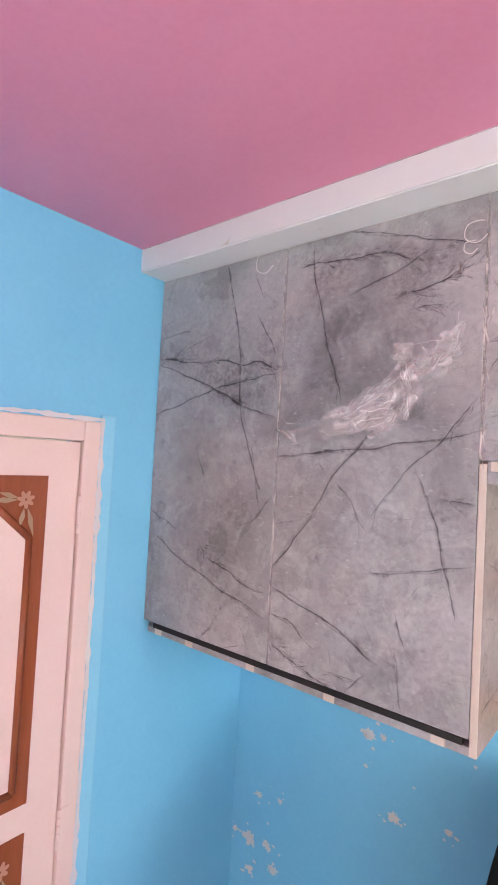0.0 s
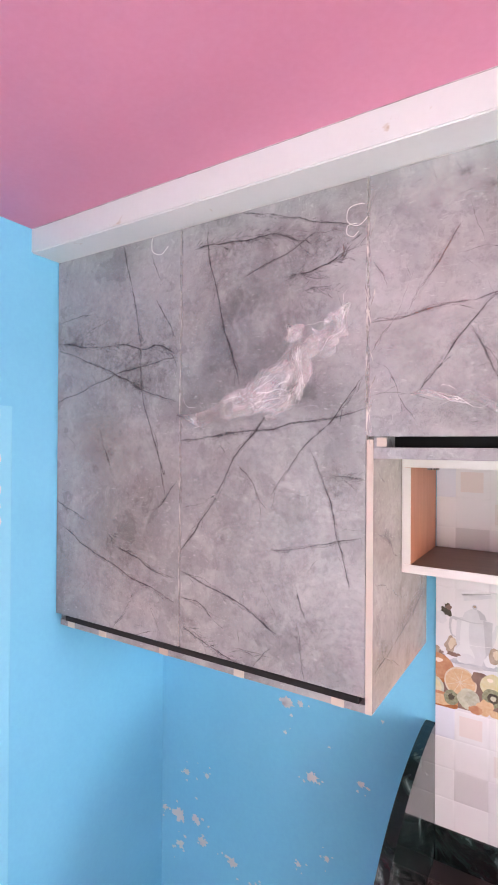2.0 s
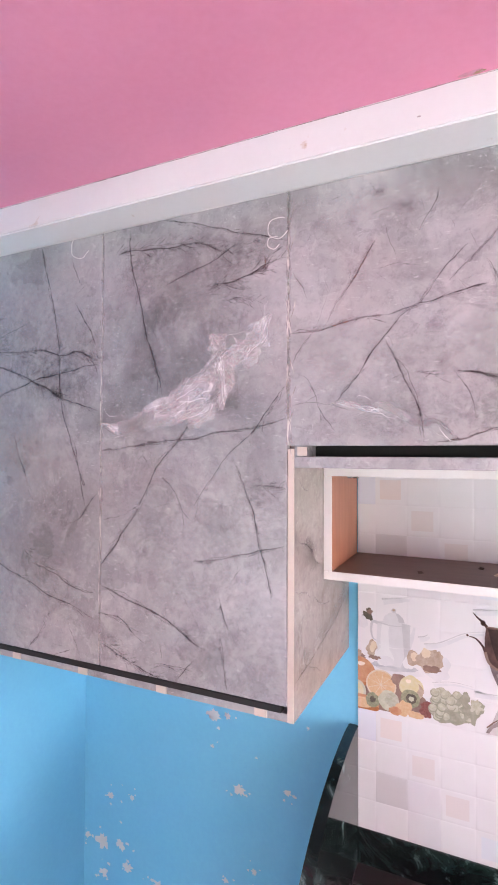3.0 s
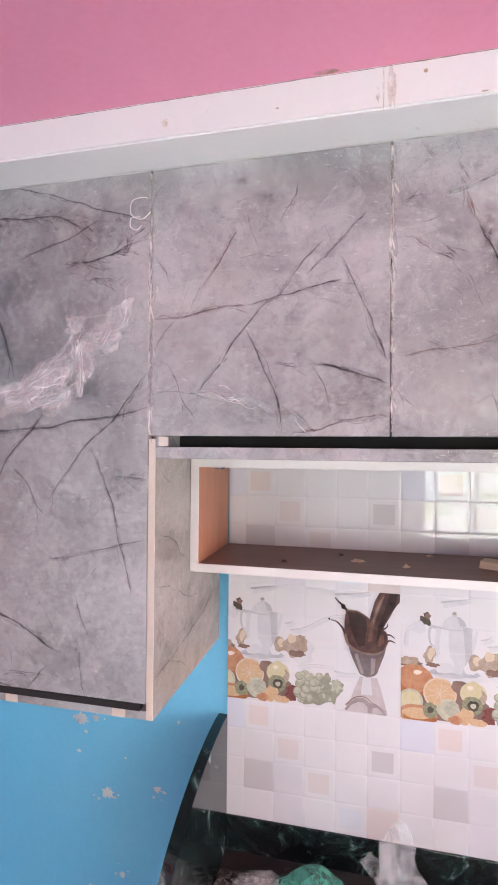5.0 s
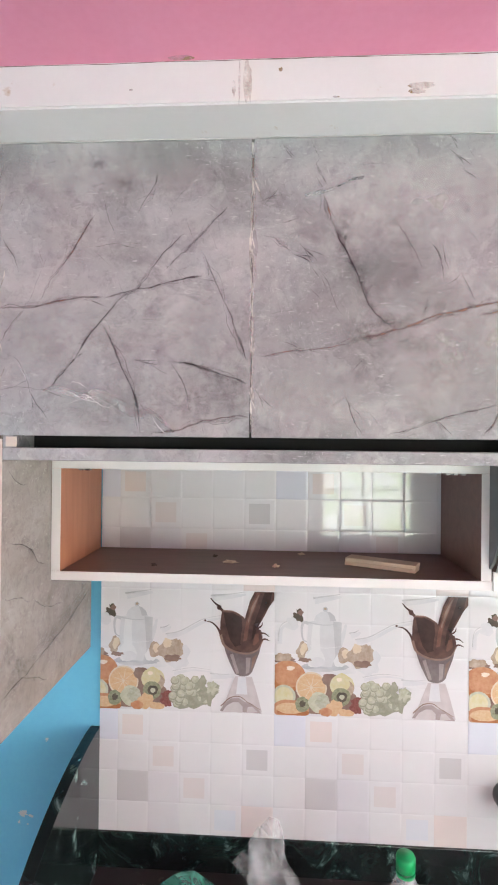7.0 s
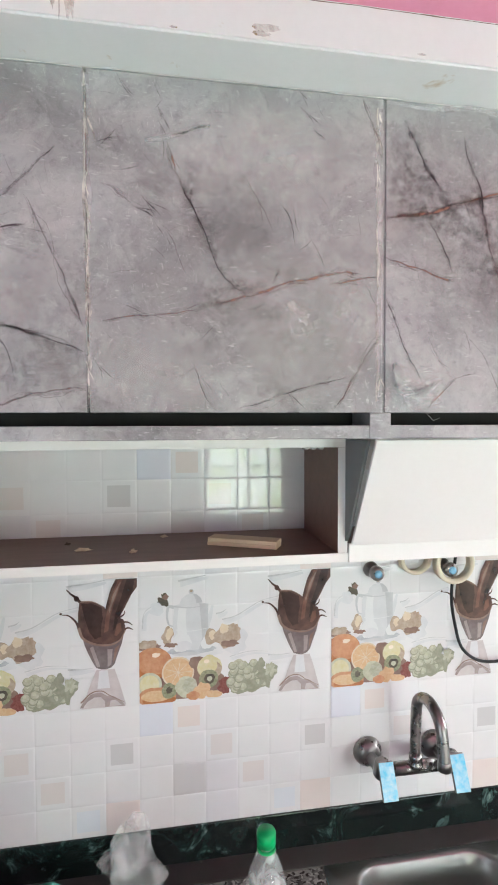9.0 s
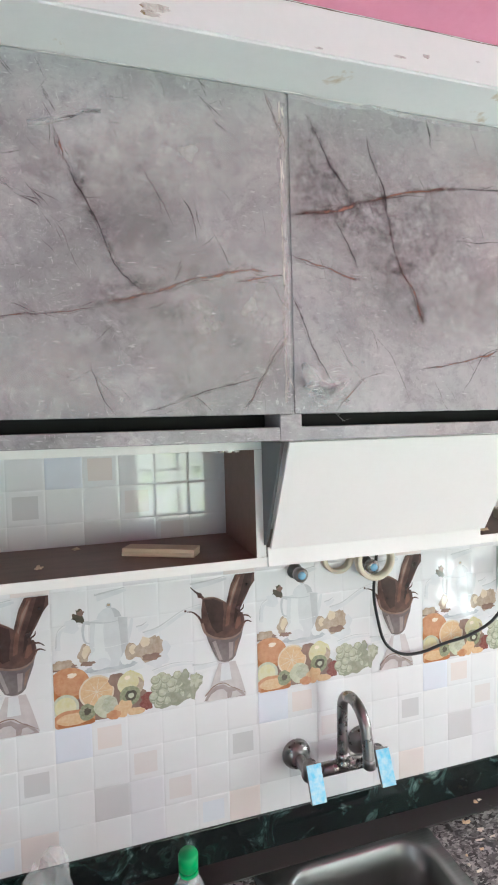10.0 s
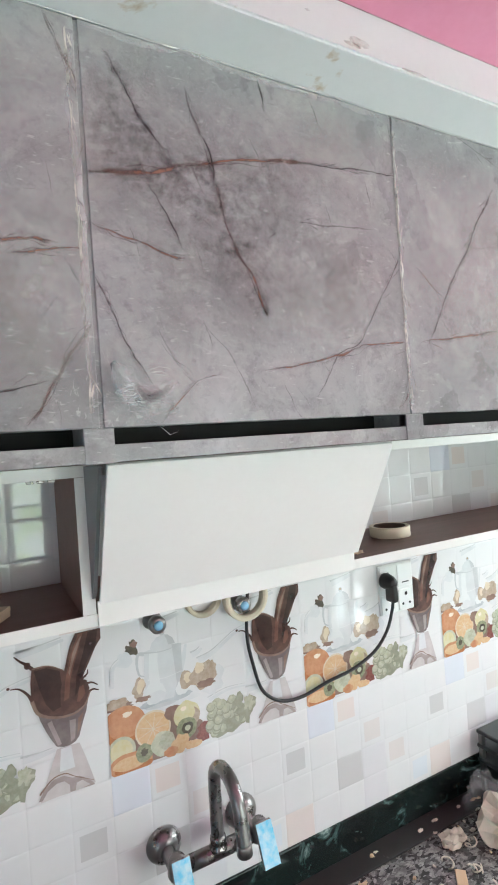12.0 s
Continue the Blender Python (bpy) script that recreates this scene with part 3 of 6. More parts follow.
for z0, z1 in ((1.725, 1.819), (0.954, 1.052)):
    bm = bmesh.new()
    for i in range(5):
        h = (z1 - z0) / 5
        lathe(bm, [(0.0055, z0 + i * h + 0.001), (0.0055, z0 + (i + 1) * h - 0.001)], 10, pose(XL + 0.006, 0.7715, 0))
    box(bm, XL + 0.0082, XL + 0.0095, 0.774, 0.794, z0, z1)
    part("hinge", bm, DOORPINK, door, "painted-over butt hinge")
board("plaster_band", door, (XL + 0.0002, XL + 0.005, DY1 + 0.001, 0.866, 0, 2.030), BLUEBAND, 0.002, "band of plaster beside the frame, blue lightened for its angle")
bm = bmesh.new()
ribbon(bm, (DY1 + 0.004, 0), (DY1 + 0.004, 2.016), 0.020, 3, lambda p: (XL + 0.0085, p.x, p.y), 0.0025, False)
ribbon(bm, (DY1 + 0.010, DTOP + 0.006), (-0.08, DTOP + 0.006), 0.015, 5, lambda p: (XL + 0.0085, p.x, p.y), 0.005, False)
part("plaster_edge", bm, PLASTER, door, "uneven white plaster round the frame")


# ---- fitted cupboards ----
PANELS = {}


def streak(bm, points, width, seed, at, strength=1.0, wobble=0.005):
    """A wavering printed vein, dense along its middle and fading to its edges."""
    lay = bm.verts.layers.float["print_strength"]
    line = [Vector((p.x, p.y)) for p in smooth_line([(x, z, 0) for x, z in points], 10)]
    path = [line[0]]
    for p in line[1:]:
        gap = (p - path[-1]).length
        steps = max(1, int(gap / 0.006))
        path += [path[-1].lerp(p, (i + 1) / steps) for i in range(steps)]
    n = len(path) - 1
    rows, run = [], 0.0
    for i, p in enumerate(path):
        d = path[min(i + 1, n)] - path[max(i - 1, 0)]
        d = d.normalized() if d.length > 1e-7 else Vector((1, 0))
        run += (p - path[max(i - 1, 0)]).length
        side = Vector((-d.y, d.x))
        end = min(1, 0.15 + run / 0.03, 0.15 + (n - i) * 0.006 / 0.03)
        off = wobble * (noise.noise(Vector((seed * 3.7, run * 18, 0.5))) * min(1, end) + 0.45 * noise.noise(Vector((seed, run * 70, 2.5))))
        w = width * (0.45 + 1.3 * abs(noise.noise(Vector((seed * 1.3, run * 26, 9.1)))) + 0.5 * abs(noise.noise(Vector((seed, run * 110, 4.4))))) * (0.4 + 0.6 * end)
        thick = strength * end * min(1, 0.62 + 0.9 * noise.noise(Vector((seed * 2.1, run * 9, 6.0))) + 0.3)
        row = []
        for q, f in ((-1, 0), (-0.45, 0.85), (0.45, 0.85), (1, 0)):
            v = bm.verts.new(at(p + side * (off + w * q * 0.8)))
            v[lay] = max(0, f * thick)
            row.append(v)
        rows.append(row)
    for a, b in zip(rows, rows[1:]):
        for k in range(3):
            bm.faces.new((a[k], a[k + 1], b[k + 1], b[k]))


def density_mesh():
    bm = bmesh.new()
    bm.verts.layers.float.new("print_strength")
    return bm


def door_panel(key, name, parent, x0, x1, z0, z1):
    """A laminated cupboard door; its veins are printed on afterwards."""
    bm = bmesh.new()
    box(bm, x0, x1, FRONT, FRONT + 0.018, z0, z1, 0.0012)
    d = part(name, bm, STONE, parent, "grey stone-look laminate door with dark veins")
    PANELS[key] = {"door": d, "box": (x0, x1, z0, z1), "rnd": random.Random(ord(key)), "ink": density_mesh(), "rust": density_mesh(), "smoke": density_mesh(), "pale": density_mesh(), "count": 0}
    return d


def on_door(key, lift):
    x0, x1, z0, z1 = PANELS[key]["box"]
    return lambda p: (min(max(p.x, x0 + 0.001), x1 - 0.001), FRONT - lift, min(max(p.y, z0 + 0.001), z1 - 0.001))


def vein(key, kind, width, *points):
    """One vein through points in millimetres: ink, fine, rust, or a fringe of many hairs."""
    p = PANELS[key]
    rnd, p["count"] = p["rnd"], p["count"] + 1
    seed = p["count"] + 10 * ord(key)
    pts = [(x / 1000, z / 1000) for x, z in points]
    at, low = on_door(key, 0.0005), on_door(key, 0.0003)
    to = p["rust"] if kind == "rust" else p["ink"]
    w = width / 1000
    streak(to, pts, w * (0.95 if kind == "fine" else 0.85), seed, at, 0.7 if kind == "fine" else 1.0)
    if kind != "fine":
        streak(p["smoke"], pts, w * 2.6, seed + 0.3, low, 0.5)
        streak(to, [(x + rnd.uniform(-0.004, 0.004), z + rnd.uniform(-0.004, 0.004)) for x, z in pts], w * 0.30, seed + 0.6, at, 0.6, 0.010)
    hairs = 16 * (len(pts) - 1) if kind == "fringe" else rnd.randint(0, len(pts))
    for i in range(hairs):
        k = rnd.randrange(len(pts) - 1)
        a, b = Vector(pts[k]), Vector(pts[k + 1])
        q = a.lerp(b, rnd.random())
        turn = math.atan2(b.y - a.y, b.x - a.x) + rnd.choice((-1, 1)) * rnd.uniform(0.15, 0.8 if kind == "fringe" else 0.45)
        reach = rnd.uniform(0.008, 0.034 if kind == "fringe" else 0.045)
        q += Vector((rnd.gauss(0, 0.005), rnd.gauss(0, 0.005))) if kind == "fringe" else Vector((0, 0))
        e = q + reach * Vector((math.cos(turn), math.sin(turn)))
        streak(to, [tuple(q), tuple(e)], rnd.uniform(0.0010, 0.0024) if kind == "fringe" else rnd.uniform(0.0008, 0.0018), seed + i * 0.11, at, 0.95, 0.003)


def cloud(key, x, z, rx, rz, turn, strength, layer="smoke"):
    """A dark or pale patch over the door's print, thick in its middle."""
    p = PANELS[key]
    bm, at = p[layer], on_door(key, 0.0002 if layer == "smoke" else 0.00012)
    lay = bm.verts.layers.float["print_strength"]
    p["count"] += 1
    c, t2, n = Vector((x / 1000, z / 1000)), radians(turn), 30
    rings = []
    for r, f in ((0.06, 1.0), (0.4, 0.8), (0.75, 0.35), (1.1, 0.0)):
        ring = []
        for i in range(n):
            a = 2 * math.pi * i / n
            g = r * (1 + 0.45 * noise.noise(Vector((p["count"] * 3.1, 1.6 * math.cos(a), 1.6 * math.sin(a)))))
            u, w = g * rx / 1000 * math.cos(a), g * rz / 1000 * math.sin(a)
            v = bm.verts.new(at(c + Vector((u * math.cos(t2) - w * math.sin(t2), u * math.sin(t2) + w * math.cos(t2)))))
            v[lay] = f * strength
            ring.append(v)
        rings.append(ring)
    for a, b in zip(rings, rings[1:]):
        for i in range(n):
            bm.faces.new((a[i], a[(i + 1) % n], b[(i + 1) % n], b[i]))


def print_panel(key, flecks=70):
    """Scatter small flecks over a door, then link its printed layers."""
    p = PANELS[key]
    rnd, (x0, x1, z0, z1) = p["rnd"], p["box"]
    for i in range(flecks):
        q = Vector((rnd.uniform(x0, x1), rnd.uniform(z0, z1)))
        turn = rnd.choice((-1.2, -1.0, 0.15, 0.75)) + rnd.uniform(-0.3, 0.3)
        e = q + rnd.uniform(0.006, 0.045) * Vector((math.cos(turn), math.sin(turn)))
        streak(p["ink"], [tuple(q), tuple(e)], rnd.uniform(0.0007, 0.0016), 500 + i, on_door(key, 0.0005), rnd.uniform(0.3, 0.8), 0.004)
    for layer, material, label in (("ink", INK, "dark printed veins"), ("rust", RUST, "rust-coloured printed veins"), ("smoke", SMOKE, "soft smoky clouds of the print"), ("pale", PALE, "pale patches laid in to lighten the door's colour")):
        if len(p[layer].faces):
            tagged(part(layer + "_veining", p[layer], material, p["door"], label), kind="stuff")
        else:
            p[layer].free()


def film_edge(parent, x, z0, z1, seed, width=0.003):
    """Torn protective film left along a door's edge."""
    bm = bmesh.new()
    ribbon(bm, (x + 0.002, z0), (x + 0.002, z1), width * 3.2, seed + 40, lambda p: (p.x, FRONT - 0.0009, p.y), 0.006, False)
    part("film_strip", bm, FILM, parent, "milky strip of protective film")
    bm = bmesh.new()
    ribbon(bm, (x, z0), (x, z1), width, seed, lambda p: (p.x, FRONT - 0.0012 - 0.002 * abs(noise.noise(Vector((seed, p.y * 20, 0)))), p.y), 0.004, False)
    tears = random.Random(seed)
    for k in range(24):
        p = Vector((x + tears.uniform(-0.002, 0.002), tears.uniform(z0, z1)))
        a = tears.choice((1, -1)) * tears.uniform(0.9, 1.5)
        q = p + tears.uniform(0.012, 0.055) * Vector((0.5 * math.cos(a), math.sin(a)))
        ribbon(bm, p, q, width * tears.uniform(0.4, 0.9), seed + k, lambda w: (w.x, FRONT - 0.0022, w.y), 0.004)
    part("film_edge", bm, TORNFILM, parent, "torn strip of protective film")
    bm = bmesh.new()
    pts = [(x + 0.006 * noise.noise(Vector((seed, i * 0.7, 0))), FRONT - 0.003 - 0.003 * abs(noise.noise(Vector((seed, i * 0.9, 4)))), z1 - (z1 - z0) * 0.8 * i / 24) for i in range(25)]
    tube(bm, pts, 0.0005, 5)
    part("loose_thread", bm, TORNFILM, parent, "loose white film thread")


tall = thing("tall_wall_cupboard", (-0.75, 1.23, 1.43), "tall grey stone-look wall cupboard with two closed doors", "cupboard")
board("side_panel", tall, (-0.3085, -0.2955, 1.0065, 1.428, 1.437, 1.948), STONE_WARM, 0.001, "taupe stone-look side panel")
bm = density_mesh()
for i, (w, line) in enumerate(((2.2, ((1.03, 1.768), (1.106, 1.744), (1.140, 1.712), (1.175, 1.700))), (1.8, ((1.008, 1.682), (1.075, 1.660), (1.106, 1.648))), (1.8, ((1.12, 1.648), (1.19, 1.610), (1.26, 1.60))), (2.6, ((1.425, 1.588), (1.319, 1.557), (1.164, 1.527), (1.010, 1.508))), (1.4, ((1.02, 1.90), (1.06, 1.87), (1.10, 1.865))), (1.4, ((1.30, 1.66), (1.36, 1.62), (1.42, 1.60))), (1.2, ((1.05, 1.53), (1.12, 1.50), (1.20, 1.46))))):
    streak(bm, line, w / 1000, 60 + i, lambda p: (-0.2950, p.x, p.y))
tagged(part("veining", bm, INK, tall, "thin dark printed veins"), kind="stuff")
bm = density_mesh()
for i, line in enumerate((((1.05, 1.76), (1.15, 1.74)), ((1.40, 1.60), (1.20, 1.54), (1.02, 1.51)), ((1.33, 1.64), (1.38, 1.66)), ((1.03, 1.62), (1.08, 1.50)))):
    streak(bm, line, 0.028, 90 + i, lambda p: (-0.2952, min(p.x, 1.425), max(p.y, 1.44)), 0.8, 0.02)
tagged(part("smoke_veining", bm, SMOKE, tall, "soft smoky clouds of the print"), kind="stuff")
board("side_panel", tall, (-0.3085, -0.2955, 1.024, YB - 0.002, 1.9482, SOFFIT - 0.001), STONE_WARM)
board("edge_band", tall, (-0.3080, -0.2950, 1.0045, 1.006, 1.438, 1.947), BANDCREAM, 0.0004, "cream edge band")
board("side_panel", tall, (XL + 0.002, XL + 0.018, 1.022, YB - 0.002, 1.437, SOFFIT - 0.001), STONE, 0.001)
board("bottom_board", tall, (XL + 0.018, -0.307, 1.0065, YB - 0.002, 1.437, 1.453), STONE, 0.001, "laminated bottom board")
board("back_board", tall, (XL + 0.018, -0.307, YB - 0.010, YB - 0.002, 1.453, 2.43), INNER, 0.0)
# black strip stands in for the shaded gap below the doors
board("gap_shade_strip", tall, (XL + 0.045, -0.320, 1.003, 1.02, 1.4535, 1.4655), BLACKGAP, 0.0, "black shadow strip under the doors")
for x in (-1.131, -1.009, -0.801, -0.588, -0.362):
    board("spacer", tall, (x - 0.013, x + 0.013, 1.0035, 1.0063, 1.438, 1.453), BANDCREAM, 0.0006, "small cream spacer of raw board")
d1 = door_panel("A", "cupboard_door", tall, XL + 0.003, -0.755, 1.467, SOFFIT - 0.0025)
d2 = door_panel("B", "cupboard_door", tall, -0.751, -0.3095, 1.467, SOFFIT - 0.0025)
film_edge(d2, -0.753, 1.470, 2.430, 3)
film_edge(d2, -0.3065, 1.955, 2.430, 8, 0.0045)
for cx, cz, r, parent in ((-0.816, 2.414, 0.026, d1), (-0.326, 2.369, 0.020, d2), (-0.335, 2.342, 0.012, d2)):
    bm = bmesh.new()
    tube(bm, [(cx + r * math.cos(a) * 1.1, FRONT - 0.002 - 0.004 * math.sin(a * 2) ** 2, min(cz + r * math.sin(a), SOFFIT - 0.003)) for a in [0.9 + 4.9 * i / 20 for i in range(21)]], 0.0009, 5)
    part("curled_thread", bm, BAND, parent, "curled white film thread")


def upper(x0, x1, doors, label):
    """A shallow overhead unit: boards, doors and the laminated strip below the dark grip gap."""
    u = thing("overhead_cupboard", ((x0 + x1) / 2, 1.23, 1.912), label, "cupboard", "row of overhead cupboards")
    board("bottom_board", u, (x0, x1, 1.005, TILE_Y - 0.002, 1.912, 1.933), STONE, 0.001, "grey laminated bottom edge")
    board("side_board", u, (x0, x0 + 0.018, 1.006, TILE_Y - 0.002, 1.933, SOFFIT - 0.0025), STONE, 0.001)
    board("side_board", u, (x1 - 0.018, x1, 1.006, TILE_Y - 0.002, 1.933, SOFFIT - 0.0025), STONE, 0.001)
    # black back and an added black inner board put shade into the grip gap
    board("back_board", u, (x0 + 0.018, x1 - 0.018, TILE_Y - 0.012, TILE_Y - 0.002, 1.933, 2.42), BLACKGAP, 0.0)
    board("top_board", u, (x0 + 0.018, x1 - 0.018, 1.03, TILE_Y - 0.012, 2.405, 2.42), INNER, 0.0)
    board("grip_shadow_board", u, (x0 + 0.018, x1 - 0.018, 1.08, 1.09, 1.933, 1.99), BLACKGAP, 0.0, "added black board shading the grip gap")
    made = []
    for key, a, b in doors:
        made.append(door_panel(key, "cupboard_door", u, a, b, 1.953, SOFFIT - 0.0025))
    return u, made


u1, (d3, d4) = upper(-0.295, 0.560, (("C", -0.3045, 0.1145), ("D", 0.1185, 0.5615)), "grey stone-look overhead cupboard with two closed doors")
u2, (d5,) = upper(0.560, 1.062, (("E", 0.5665, 1.0515),), "grey stone-look overhead cupboard with one closed door")
u3, (d6,) = upper(1.062, 1.90, (("F", 1.0565, 1.89),), "grey stone-look overhead cupboard with a wide door")
for u, x0, x1 in ((u1, 0.5425, 0.5775), (u2, 1.044, 1.081)):
    board("end_post", u, (x0, x1, 1.0035, 1.02, 1.911, 1.952), STONE, 0.0006, "laminated post between the units")
board("edge_band", u1, (-0.2885, -0.270, 1.0035, 1.0048, 1.9345, 1.951), BANDCREAM, 0.0, "cream edge band")
film_edge(d4, 0.1165, 1.96, 2.43, 13, 0.0045)
film_edge(d4, 0.5520, 1.97, 2.42, 21, 0.0035)
film_edge(d6, 1.0540, 1.96, 2.41, 27, 0.0045)
bm = bmesh.new()
ribbon(bm, (0.57, SOFFIT - 0.010), (1.03, SOFFIT - 0.010), 0.014, 33, lambda p: (p.x, FRONT - 0.0015 - 0.004 * abs(noise.noise(Vector((p.x * 60, 0, 0)))), p.y), 0.010, False)
part("film_edge", bm, FILM, d5, "ragged strip of torn film")

# the print of each door, in millimetres across and up
vein("A", "ink", 2.4, (-944, 2437), (-902, 2286), (-884, 2196), (-875, 2070), (-854, 1994), (-805, 1874), (-803, 1877))
vein("A", "ink", 2.2, (-1200, 2045), (-1014, 2098), (-919, 2121), (-762, 2140))
vein("A", "ink", 2.4, (-1194, 2194), (-1045, 2142), (-931, 2097), (-864, 2062), (-762, 2034))
vein("A", "fringe", 3.2, (-1192, 2211), (-1110, 2200), (-1019, 2184), (-949, 2187), (-870, 2168), (-821, 2171), (-762, 2147))
vein("A", "fringe", 2.6, (-972, 2109), (-904, 2086), (-867, 2068))
vein("A", "ink", 1.6, (-1199, 2262), (-1131, 2275), (-1054, 2276))
vein("A", "fine", 1.3, (-1111, 2214), (-981, 2256))
vein("A", "ink", 1.5, (-845, 2392), (-817, 2325))
vein("A", "ink", 1.8, (-834, 2290), (-795, 2228), (-769, 2179))
vein("A", "ink", 1.5, (-1028, 1984), (-1010, 1934), (-977, 1855))
vein("A", "fine", 1.2, (-1175, 1973), (-1082, 1906))
vein("A", "ink", 2.0, (-833, 1965), (-816, 1901), (-799, 1814))
vein("A", "ink", 2.2, (-762, 1851), (-799, 1809), (-826, 1779))
vein("A", "ink", 3.0, (-1164, 1710), (-1068, 1664), (-995, 1637), (-913, 1610), (-844, 1590), (-764, 1566))
vein("A", "ink", 3.2, (-961, 1676), (-889, 1660), (-854, 1640), (-786, 1623))
vein("A", "ink", 2.2, (-1205, 1785), (-1150, 1761), (-1064, 1731))
vein("A", "ink", 2.2, (-897, 1572), (-929, 1520), (-970, 1469))
vein("A", "fine", 1.5, (-846, 1553), (-805, 1466))
vein("A", "fine", 1.4, (-953, 1448), (-813, 1493))
vein("A", "fine", 1.3, (-979, 1857), (-946, 1796))
vein("A", "fine", 1.3, (-895, 1882), (-872, 1833))
vein("A", "fringe", 1.4, (-993, 1717), (-961, 1679))
vein("B", "ink", 2.8, (-678, 2429), (-676, 2371), (-657, 2293), (-627, 2178), (-589, 2058))
vein("B", "ink", 3.6, (-757, 1942), (-667, 1954), (-580, 1964), (-510, 1969), (-445, 1981), (-384, 1988), (-310, 2005))
vein("B", "ink", 3.4, (-507, 2014), (-557, 1960), (-597, 1911), (-634, 1846), (-680, 1783), (-722, 1723), (-752, 1686))
vein("B", "fringe", 3.4, (-718, 2380), (-646, 2382), (-569, 2373), (-507, 2370), (-441, 2345))
vein("B", "ink", 2.0, (-748, 2436), (-679, 2438))
vein("B", "ink", 2.0, (-600, 2439), (-526, 2416), (-427, 2383), (-308, 2343))
vein("B", "fine", 1.5, (-491, 2384), (-410, 2353), (-366, 2354))
vein("B", "ink", 1.8, (-589, 2294), (-522, 2311), (-457, 2333), (-411, 2357))
vein("B", "fringe", 2.2, (-487, 2276), (-439, 2279), (-379, 2290), (-354, 2303), (-317, 2313))
vein("B", "rust", 2.4, (-379, 2289), (-354, 2303), (-355, 2325))
vein("B", "ink", 2.6, (-447, 2277), (-382, 2261))
vein("B", "fringe", 1.8, (-446, 2246), (-407, 2247), (-374, 2238))
vein("B", "fine", 1.5, (-567, 2212), (-546, 2242))
vein("B", "ink", 1.6, (-381, 2118), (-337, 2168))
vein("B", "ink", 1.8, (-434, 2127), (-411, 2077))
vein("B", "ink", 2.0, (-314, 2067), (-363, 1999), (-428, 1940), (-473, 1885), (-512, 1831))
vein("B", "ink", 2.8, (-424, 1929), (-398, 1876), (-377, 1828), (-364, 1765), (-347, 1701), (-339, 1662))
vein("B", "ink", 2.4, (-521, 1715), (-455, 1727), (-390, 1742), (-313, 1765))
vein("B", "ink", 3.6, (-754, 1645), (-672, 1622), (-619, 1606), (-568, 1587), (-483, 1543))
vein("B", "ink", 2.4, (-757, 1586), (-687, 1575), (-658, 1549))
vein("B", "fringe", 2.4, (-753, 1522), (-677, 1491), (-623, 1475), (-582, 1465))
vein("B", "ink", 1.8, (-453, 1653), (-438, 1598))
vein("B", "ink", 1.8, (-450, 1579), (-439, 1504), (-431, 1468))
vein("B", "ink", 1.6, (-604, 1497), (-504, 1497))
vein("B", "ink", 1.8, (-509, 1519), (-553, 1468))
vein("B", "fine", 1.4, (-542, 1660), (-484, 1562))
vein("B", "fine", 1.6, (-644, 1944), (-622, 1909))
vein("B", "ink", 1.8, (-596, 1897), (-554, 1848), (-534, 1808))
vein("B", "fine", 1.4, (-755, 1785), (-670, 1812))
vein("B", "fringe", 1.6, (-375, 1878), (-312, 1871))
vein("C", "rust", 3.4, (-305, 2161), (-279, 2168), (-233, 2169), (-193, 2177), (-157, 2180), (-127, 2182))
vein("C", "ink", 2.4, (-127, 2182), (-91, 2189), (-44, 2197), (3, 2207), (37, 2214))
vein("C", "rust", 2.8, (-233, 2172), (-209, 2218), (-185, 2253), (-167, 2282), (-141, 2316))
vein("C", "rust", 2.6, (-300, 2105), (-282, 2134), (-260, 2163))
vein("C", "fine", 1.4, (-260, 2163), (-242, 2199), (-218, 2257))
vein("C", "ink", 1.9, (-219, 2027), (-180, 2077), (-132, 2138), (-97, 2181), (-67, 2197), (-38, 2240), (5, 2285))
vein("C", "ink", 2.6, (-24, 2225), (14, 2261), (48, 2300), (76, 2326))
vein("C", "ink", 2.8, (33, 2255), (57, 2208), (78, 2157), (95, 2111), (110, 2077))
vein("C", "ink", 3.0, (-129, 2140), (-108, 2099), (-90, 2061), (-72, 2015), (-63, 1957))
vein("C", "ink", 2.0, (-75, 2079), (-37, 2070))
vein("C", "ink", 2.8, (-17, 2077), (21, 2071), (67, 2054), (113, 2040))
vein("C", "fine", 1.6, (-14, 2072), (4, 2043), (19, 1992))
vein("C", "ink", 2.0, (-71, 2319), (-45, 2356), (-37, 2387))
vein("C", "fine", 1.6, (-131, 2351), (-122, 2312), (-107, 2274))
vein("C", "fine", 1.0, (-155, 2264), (-92, 2271))
vein("C", "fine", 1.3, (48, 2289), (66, 2248))
vein("C", "fine", 1.5, (-9, 2230), (11, 2210))
vein("C", "rust", 2.0, (-296, 2280), (-270, 2223))
vein("C", "rust", 2.6, (-45, 1957), (-7, 1963), (27, 1978), (73, 1982), (113, 1987))
vein("C", "fine", 1.4, (-306, 2027), (-272, 2031), (-219, 2027))
vein("C", "fine", 1.4, (-297, 2093), (-266, 2069), (-241, 2015), (-216, 1974))
vein("C", "fine", 1.1, (-280, 2321), (-259, 2350))
vein("D", "ink", 2.4, (213, 2429), (222, 2406))
vein("D", "ink", 2.4, (217, 2395), (224, 2375))
vein("D", "ink", 2.4, (220, 2372), (230, 2344))
vein("D", "rust", 2.6, (229, 2345), (235, 2326), (243, 2299))
vein("D", "ink", 2.4, (248, 2289), (263, 2263), (276, 2237), (292, 2200), (304, 2170), (319, 2148), (345, 2130))
vein("D", "rust", 3.0, (136, 2281), (156, 2273), (178, 2252))
